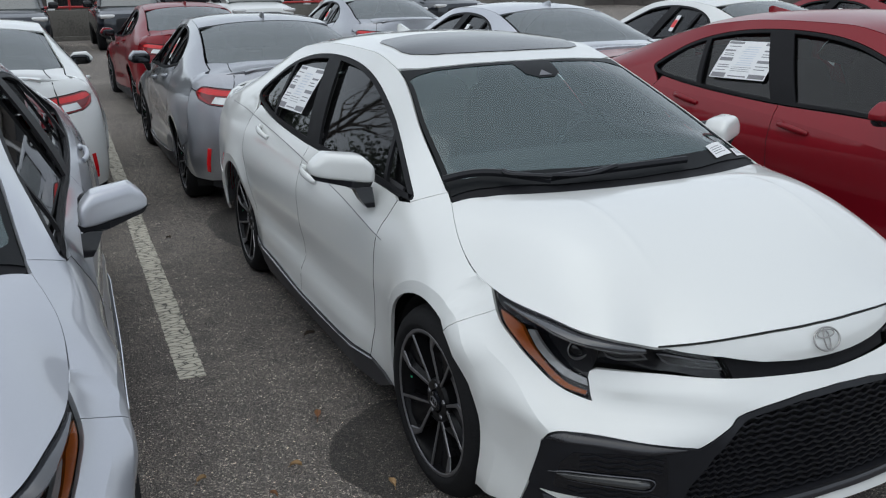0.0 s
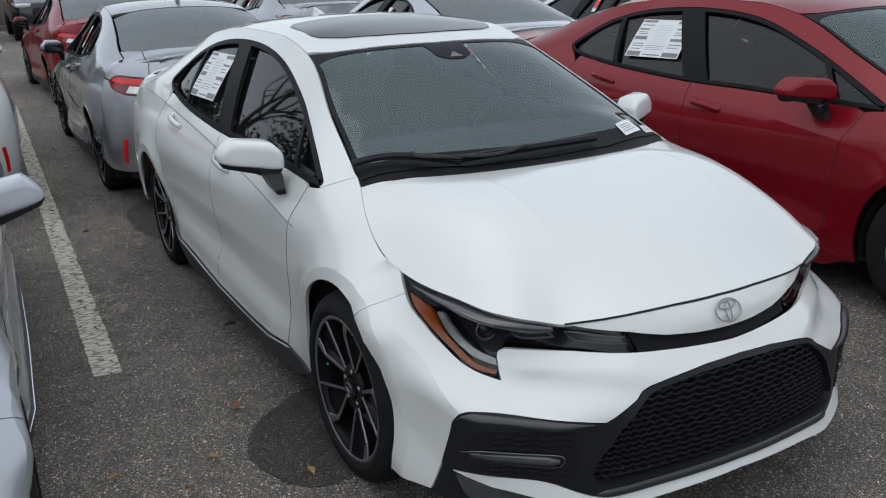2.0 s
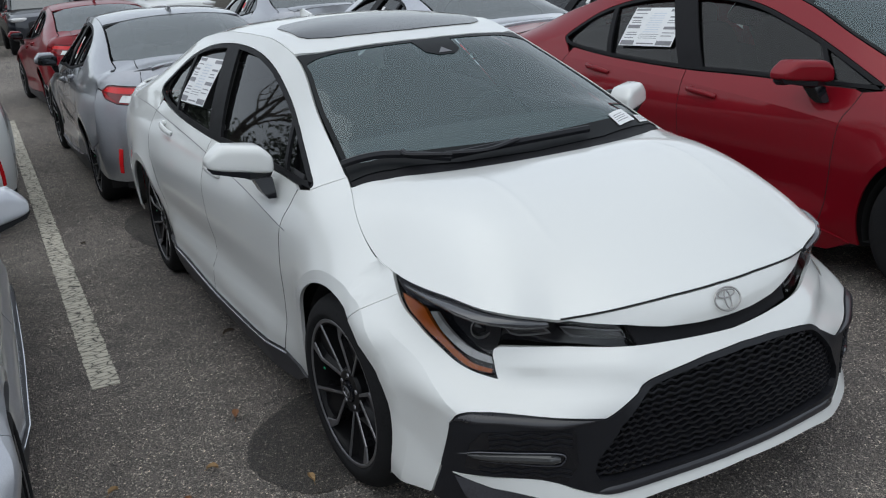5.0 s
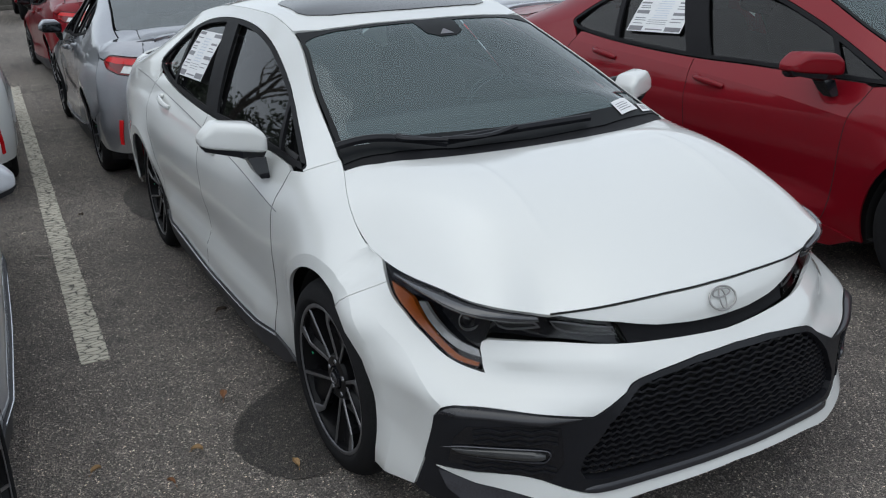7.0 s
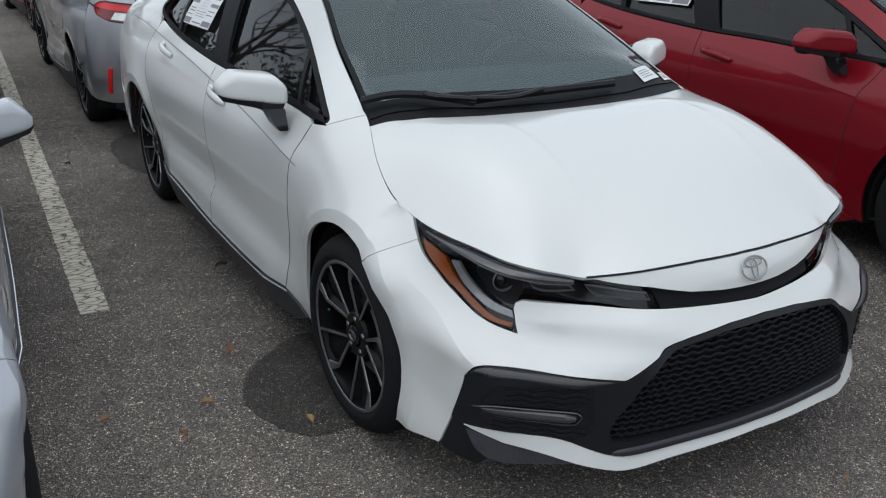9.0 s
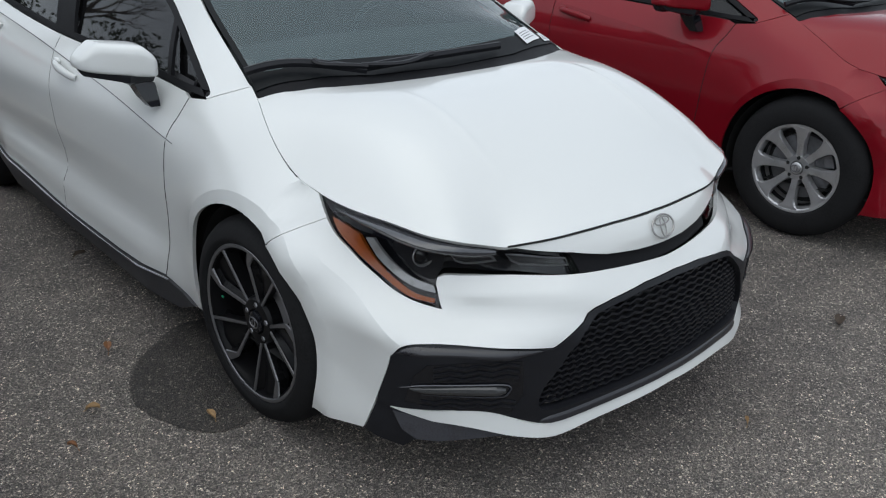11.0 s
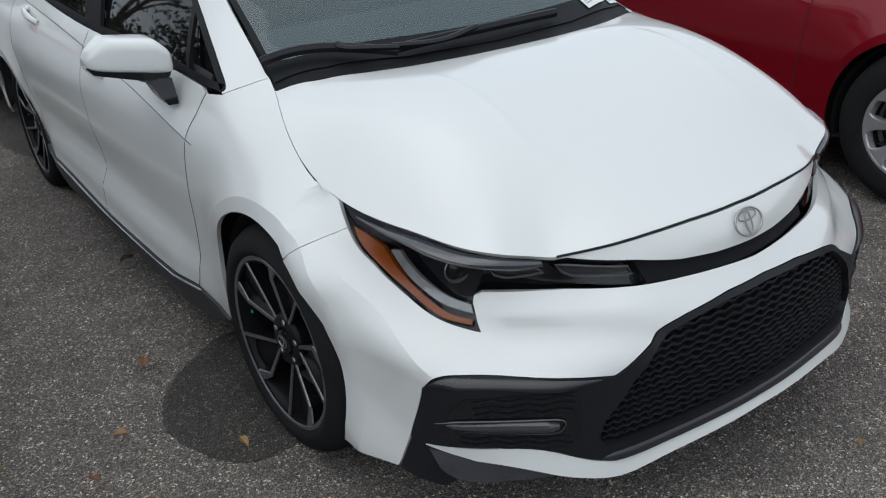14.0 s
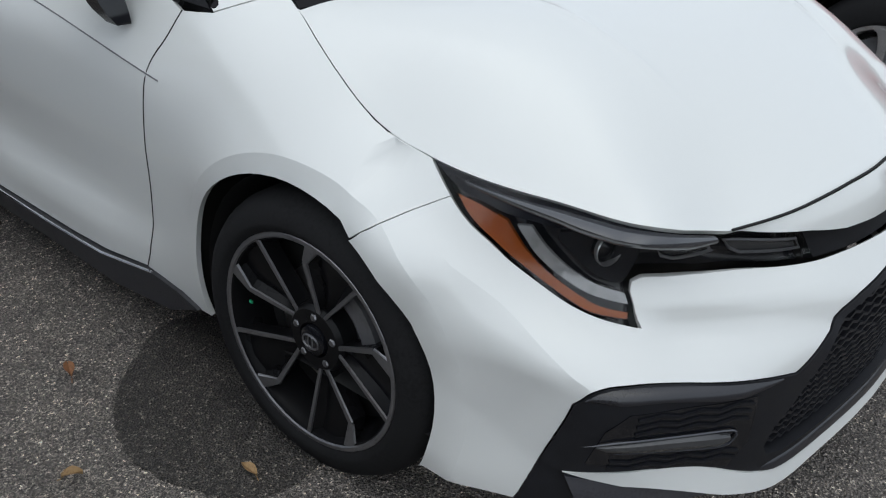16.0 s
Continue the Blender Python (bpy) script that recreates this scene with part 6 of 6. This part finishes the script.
# ---- cars ----
hero = sedan(pose(0, 0, 0), WHITE, "white four-door sedan with a sunroof and a black sport grille", True, sunroof=True)
sheet(hero, SIDE, 2.985, 2.62, 1.045, 1.245, -0.02, "hero")
for k, quad in enumerate((((0.409, 1.067), (0.511, 1.105), (0.511, 1.184), (0.411, 1.136)), ((0.523, 1.088), (0.586, 1.119), (0.596, 1.175), (0.538, 1.145)))):
    def at(a, b):
        p, q, r, s = quad
        return tuple((p[i] * (1 - a) + q[i] * a) * (1 - b) + (s[i] * (1 - a) + r[i] * a) * b for i in (0, 1))
    tag = part("barcode_label", panel([at(0, 0), at(1, 0), at(1, 1), at(0, 1)], TOP, 0.05, 0, 0.0008, 0.002), PAPER, hero, "white barcode label on the windscreen")
    for j in range(4):
        f = 0.25 + 0.15 * j
        part("print_bar", panel([at(0.1, f), at(0.80 - 0.1 * (j % 2), f), at(0.80 - 0.1 * (j % 2), f + 0.04), at(0.1, f + 0.04)], TOP, 0.06, 0, 0.0006, 0.003), INK, tag)
red = sedan(pose(2.619, -0.234, 0.04, 0, 0, 3.0), RED, "red four-door sedan with silver wheels parked beside the white one", False)
sheet(red, SIDE, 2.915, 2.525, 1.045, 1.245, -0.02, "red")
sedan(pose(-2.602, -0.177, 0, 0, 0, -1.06), PALE, "silver four-door sedan parked nose out across the painted line", True)
BACK = (
    ((-0.04, 9.46, 0.0), SILVER, "silver four-door sedan parked tail to tail with the white one", True),
    ((-2.35, 9.66, 0.5), WHITE, "white four-door sedan seen from behind beyond the painted line", True),
    ((-0.01, 14.6, 2.0), RED, "red four-door sedan in the row beyond the silver one", True),
    ((2.70, 9.25, -0.5), PALE, "pale silver sedan with a red tag in its side window", True),
    ((3.06, 15.04, 0.5), SILVER, "silver sedan with a red tag far down the row", True),
    ((5.5, 9.5, -1.2), WHITE, "white sedan with a red tag behind the red one", True),
    ((8.3, 9.8, -1.2), RED, "dark red sedan at the end of the row", True),
)


def parked(x, y, turn):
    """A pose on the sloping ground behind; the car is y metres from nose to the first row."""
    tilt = math.degrees(math.atan(SLOPE))
    return pose(x, y, rise(y) + camber(x), tilt, 0, 0) @ pose(0, 0, 0, 0, 0, turn)


for (x, y, turn), colour, label, sport in BACK:
    car = sedan(parked(x, y, 180 + turn), colour, label, sport, "cars in the back rows")
    hang_tag(car, SIDE, 2.72, 1.14, True)


def suv(m, colour, label):
    """A tall estate seen from the front, far off."""
    car = thing("suv", m, label, "car", "cars in the back rows")

    def ring(y, w, z0, z1, n=20, e=0.45):
        out = []
        for k in range(n):
            a = 2 * math.pi * k / n
            c, s = math.cos(a), math.sin(a)
            out.append((w * math.copysign(abs(c) ** e, c), y, (z0 + z1) / 2 + (z1 - z0) / 2 * math.copysign(abs(s) ** e, s)))
        return out
    body = loft([ring(*r) for r in ((0.02, 0.62, 0.40, 0.78), (0.08, 0.78, 0.32, 0.92), (0.30, 0.88, 0.28, 0.99), (0.9, 0.92, 0.26, 1.05), (1.2, 0.925, 0.24, 1.08), (3.8, 0.925, 0.26, 1.12), (4.4, 0.88, 0.32, 1.10), (4.58, 0.78, 0.40, 1.02))])
    part("body", body, colour, car)
    part("windscreen", loft([ring(1.12, 0.76, 1.00, 1.09, 20, 0.3), ring(1.85, 0.66, 1.02, 1.60, 20, 0.3)]), WINDSCREEN_DARK, car, "dark windscreen")
    part("side_glass", loft([ring(1.86, 0.69, 1.02, 1.60, 20, 0.3), ring(2.4, 0.69, 1.02, 1.64, 20, 0.3), ring(3.9, 0.67, 1.02, 1.60, 20, 0.3), ring(4.45, 0.70, 1.02, 1.14, 20, 0.3)]), GLOSS_BLACK, car, "dark side glass")
    part("roof", loft([ring(1.80, 0.60, 1.56, 1.62), ring(2.1, 0.66, 1.60, 1.68), ring(3.4, 0.66, 1.60, 1.69), ring(4.0, 0.60, 1.54, 1.62)]), colour, car)
    for s in (-1, 1):
        part("pillar", tube([(s * 0.78, 1.12, 1.07), (s * 0.67, 1.86, 1.60)], 0.04, 8), colour, car)
        part("headlamp", superell((s * 0.66, 0.15, 0.86), (0.20, 0.10, 0.055), 0.5, 0.5), CLEAR_LENS, car, "clear headlamp")
        part("side_mirror", superell((s * 1.03, 1.45, 1.15), (0.12, 0.07, 0.085), 0.6, 0.6), GLOSS_BLACK, car, "black door mirror")
        part("mirror_arm", tube([(s * 0.88, 1.47, 1.08), (s * 0.97, 1.46, 1.10)], 0.03), GLOSS_BLACK, car)
        for y in (0.92, 3.6):
            wheel = part("wheel", lathe([(0.10, 0.0), (0.10, 0.30), (0.08, 0.345), (-0.08, 0.345), (-0.10, 0.31), (-0.09, 0.24), (-0.07, 0.0)], 36), RUBBER, car, "black wheel")
            wheel.location = (s * 0.82, y, 0.345)
    part("grille", superell((0, 0.05, 0.68), (0.50, 0.05, 0.15), 0.4, 0.4), MATT_BLACK, car, "black grille")
    part("lower_bumper", superell((0, 0.12, 0.38), (0.74, 0.12, 0.09), 0.4, 0.4), MATT_BLACK, car, "black lower bumper")
    return car


suv(parked(0.55, 22.6, 0), DARK, "dark blue-grey sport utility car facing the rows")
suv(parked(-2.35, 22.0, 0), DARK, "dark sport utility car beside another")
suv(parked(3.9, 22.8, 0), WHITE, "white sport utility car facing the rows")
suv(parked(6.9, 20.6, 0), WHITE, "white sport utility car far behind the sedans")
suv(parked(9.8, 22.8, 0), DARK, "dark sport utility car far behind the sedans")
sedan(parked(-2.2, 33.0, 80), WHITE, "white sedan beyond the concrete wall", True, "cars in the back rows")


# ---- far side of the car park ----
def slab(x0, x1, y0, y1, z0, z1, bevel=0.02):
    return box((x0, y0, z0), (x1, y1, z1), bevel)


G = rise(28.0)
wall = thing("low_wall", pose(0, 28.2, G), "weathered grey concrete retaining wall with joints", "wall", "", "structure")
for k in range(14):
    x = -16 + 2.4 * k
    part("wall_panel", slab(x, x + 2.385, 0, 0.22, -0.05, 0.90, 0.015), CONCRETE, wall, "", None)
flat("kerb", slab(-16, 17.5, -0.20, -0.003, -0.05, 0.13, 0.02), CONCRETE, "pale concrete kerb at the foot of the wall", "kerb", "structure", "", pose(0, 28.2, G))
rail = thing("railing", pose(0, 28.6, G), "red painted pipe railing above the wall", "railing")
for z in (0.98, 1.34):
    part("rail", tube([(x, 0, z) for x in np.linspace(-16, 17.5, 12)], 0.035, 8), RED_PIPE, rail)
for k in range(12):
    part("post", tube([(-15.5 + 2.95 * k, 0, -0.05), (-15.5 + 2.95 * k, 0, 1.36)], 0.035, 8), RED_PIPE, rail)

BY, BZ = 44.0, rise(44.0)
house = thing("showroom", pose(0, BY, BZ), "dark low building with wide windows and pale posts", "building")
part("wall", slab(-30, 34, 0, 8, -0.05, 4.6, 0), FACADE, house)
part("roof", slab(-30.4, 34.4, -0.6, 8.4, 4.603, 5.0, 0.03), CONCRETE, house)
for k in range(16):
    x = -29 + 4 * k
    w = part("window", slab(x + 0.3, x + 3.4, -0.06, -0.003, 0.6, 3.6, 0.02), GLOSS_BLACK, house, "dark shop window")
    part("frame", tube([(x + 0.3, -0.08, 0.6), (x + 3.4, -0.08, 0.6), (x + 3.4, -0.08, 3.6), (x + 0.3, -0.08, 3.6)], 0.04, 4, True), GREY_TRIM, w)
    part("post", slab(x - 0.15, x + 0.15, -0.5, -0.2, -0.05, 4.6, 0.02), PAPER, house, "pale post")


# ---- the left side of the car park: a bare tree, and added walls that close the place ----
BARK = plain("grey_bark", (0.09, 0.075, 0.062), 0.9, 0, 0.5, 25, 0, 0.35)


def bare_tree(x, y, height, seed):
    """A leafless tree: a tapered trunk that forks again and again."""
    rnd = random.Random(seed)
    tree = thing("bare_tree", pose(x, y, 0), "leafless tree with many thin forked branches", "tree", "bare trees")
    trunk, limbs, twigs = [], [], []

    def grow(p, d, length, r, depth):
        pts, q, w = [p.copy()], p.copy(), d.copy()
        for _ in range(4):
            w = (w + Vector((rnd.uniform(-0.22, 0.22), rnd.uniform(-0.22, 0.22), rnd.uniform(-0.05, 0.16)))).normalized()
            q = q + w * length / 4
            pts.append(q.copy())
        (trunk if depth == 0 else limbs if depth < 3 else twigs).append(tube(pts, lambda t: r * (1 - 0.45 * t), 8 if depth < 2 else 4))
        if depth < 5:
            for _ in range(3 if depth < 4 else 2):
                side = Vector((rnd.uniform(-1, 1), rnd.uniform(-1, 1), rnd.uniform(0.0, 0.7))).normalized()
                grow(pts[rnd.choice((3, 4, 4))], (w * 0.75 + side * 0.8).normalized(), length * rnd.uniform(0.55, 0.75), r * 0.5, depth + 1)
    grow(Vector((0, 0, -0.05)), Vector((0.05, 0.0, 1)), height * 0.36, height * 0.022, 0)
    part("trunk", join(*trunk), BARK, tree)
    part("limbs", join(*limbs), BARK, tree)
    part("twigs", join(*twigs), BARK, tree)


def leafy_tree(x, y, height, spread, seed):
    """A dark evergreen: a trunk with limbs and a crown of many small leaves in uneven clumps."""
    rnd = random.Random(seed)
    tree = thing("evergreen_tree", pose(x, y, rise(y)), "dense dark evergreen tree at the edge of the car park", "tree", "evergreen trees")
    limbs, v, f = [tube([(0, 0, -0.05), (0.1, 0, height * 0.4), (0.05, 0.1, height * 0.85)], lambda t: height * 0.028 * (1 - 0.7 * t), 8)], [], []
    for _ in range(46):
        a, r, h = rnd.uniform(0, 6.283), spread * rnd.uniform(0.2, 1.0), height * rnd.uniform(0.12, 0.95)
        r *= 1.05 - 0.7 * abs(h / height - 0.40)
        c = Vector((r * math.cos(a), r * math.sin(a), h))
        limbs.append(tube([(0.05, 0, h * 0.75), tuple(c)], 0.03, 5))
        for _ in range(110):
            p = c + Vector((rnd.gauss(0, 1), rnd.gauss(0, 1), rnd.gauss(0, 0.8))) * (0.26 * spread)
            if p.z < 0.1:
                continue
            u = Vector((rnd.uniform(-1, 1), rnd.uniform(-1, 1), rnd.uniform(-1, 1))).normalized() * 0.16
            w = u.orthogonal().normalized() * 0.07
            n = len(v)
            v += [tuple(p - u), tuple(p + w), tuple(p + u), tuple(p - w)]
            f.append([n, n + 1, n + 2, n + 3])
    part("trunk", join(*limbs), BARK, tree)
    part("crown", (v, f), LEAVES, tree, "dark green foliage")


LEAVES = plain("evergreen_leaves", (0.035, 0.05, 0.025), 0.6, 0, 0, 3, 0, 0.4)
bare_tree(-8.6, 19.4, 12.0, 5)
bare_tree(-13.0, 1.5, 9.0, 8)
for x, y, h, w, seed in ((-9.2, 22.5, 5.4, 2.0, 1), (-12.4, 21.5, 8.4, 2.8, 2), (-16.0, 19.5, 9.4, 3.0, 3), (-8.0, 26.5, 5.6, 1.8, 4), (-19.0, 15.0, 9.0, 3.0, 5), (-19.0, 10.0, 5.0, 2.3, 6)):
    leafy_tree(x, y, h, w, seed)
# unseen walls, added to block low sky and darken what the glass reflects
flat("unseen_wall_left", slab(-26.5, -26.0, -30, 60, -0.05, 5.0, 0.02), FACADE, "plain dark wall beyond the car park", "wall", "structure")
flat("unseen_wall_behind", slab(-26.0, 30, -24.5, -24.0, -0.05, 4.0, 0.02), FACADE, "plain dark wall behind the car park", "wall", "structure")
flat("unseen_wall_right", slab(30.0, 30.5, -24.5, 60, -0.05, 4.0, 0.02), FACADE, "plain dark wall beside the car park", "wall", "structure")
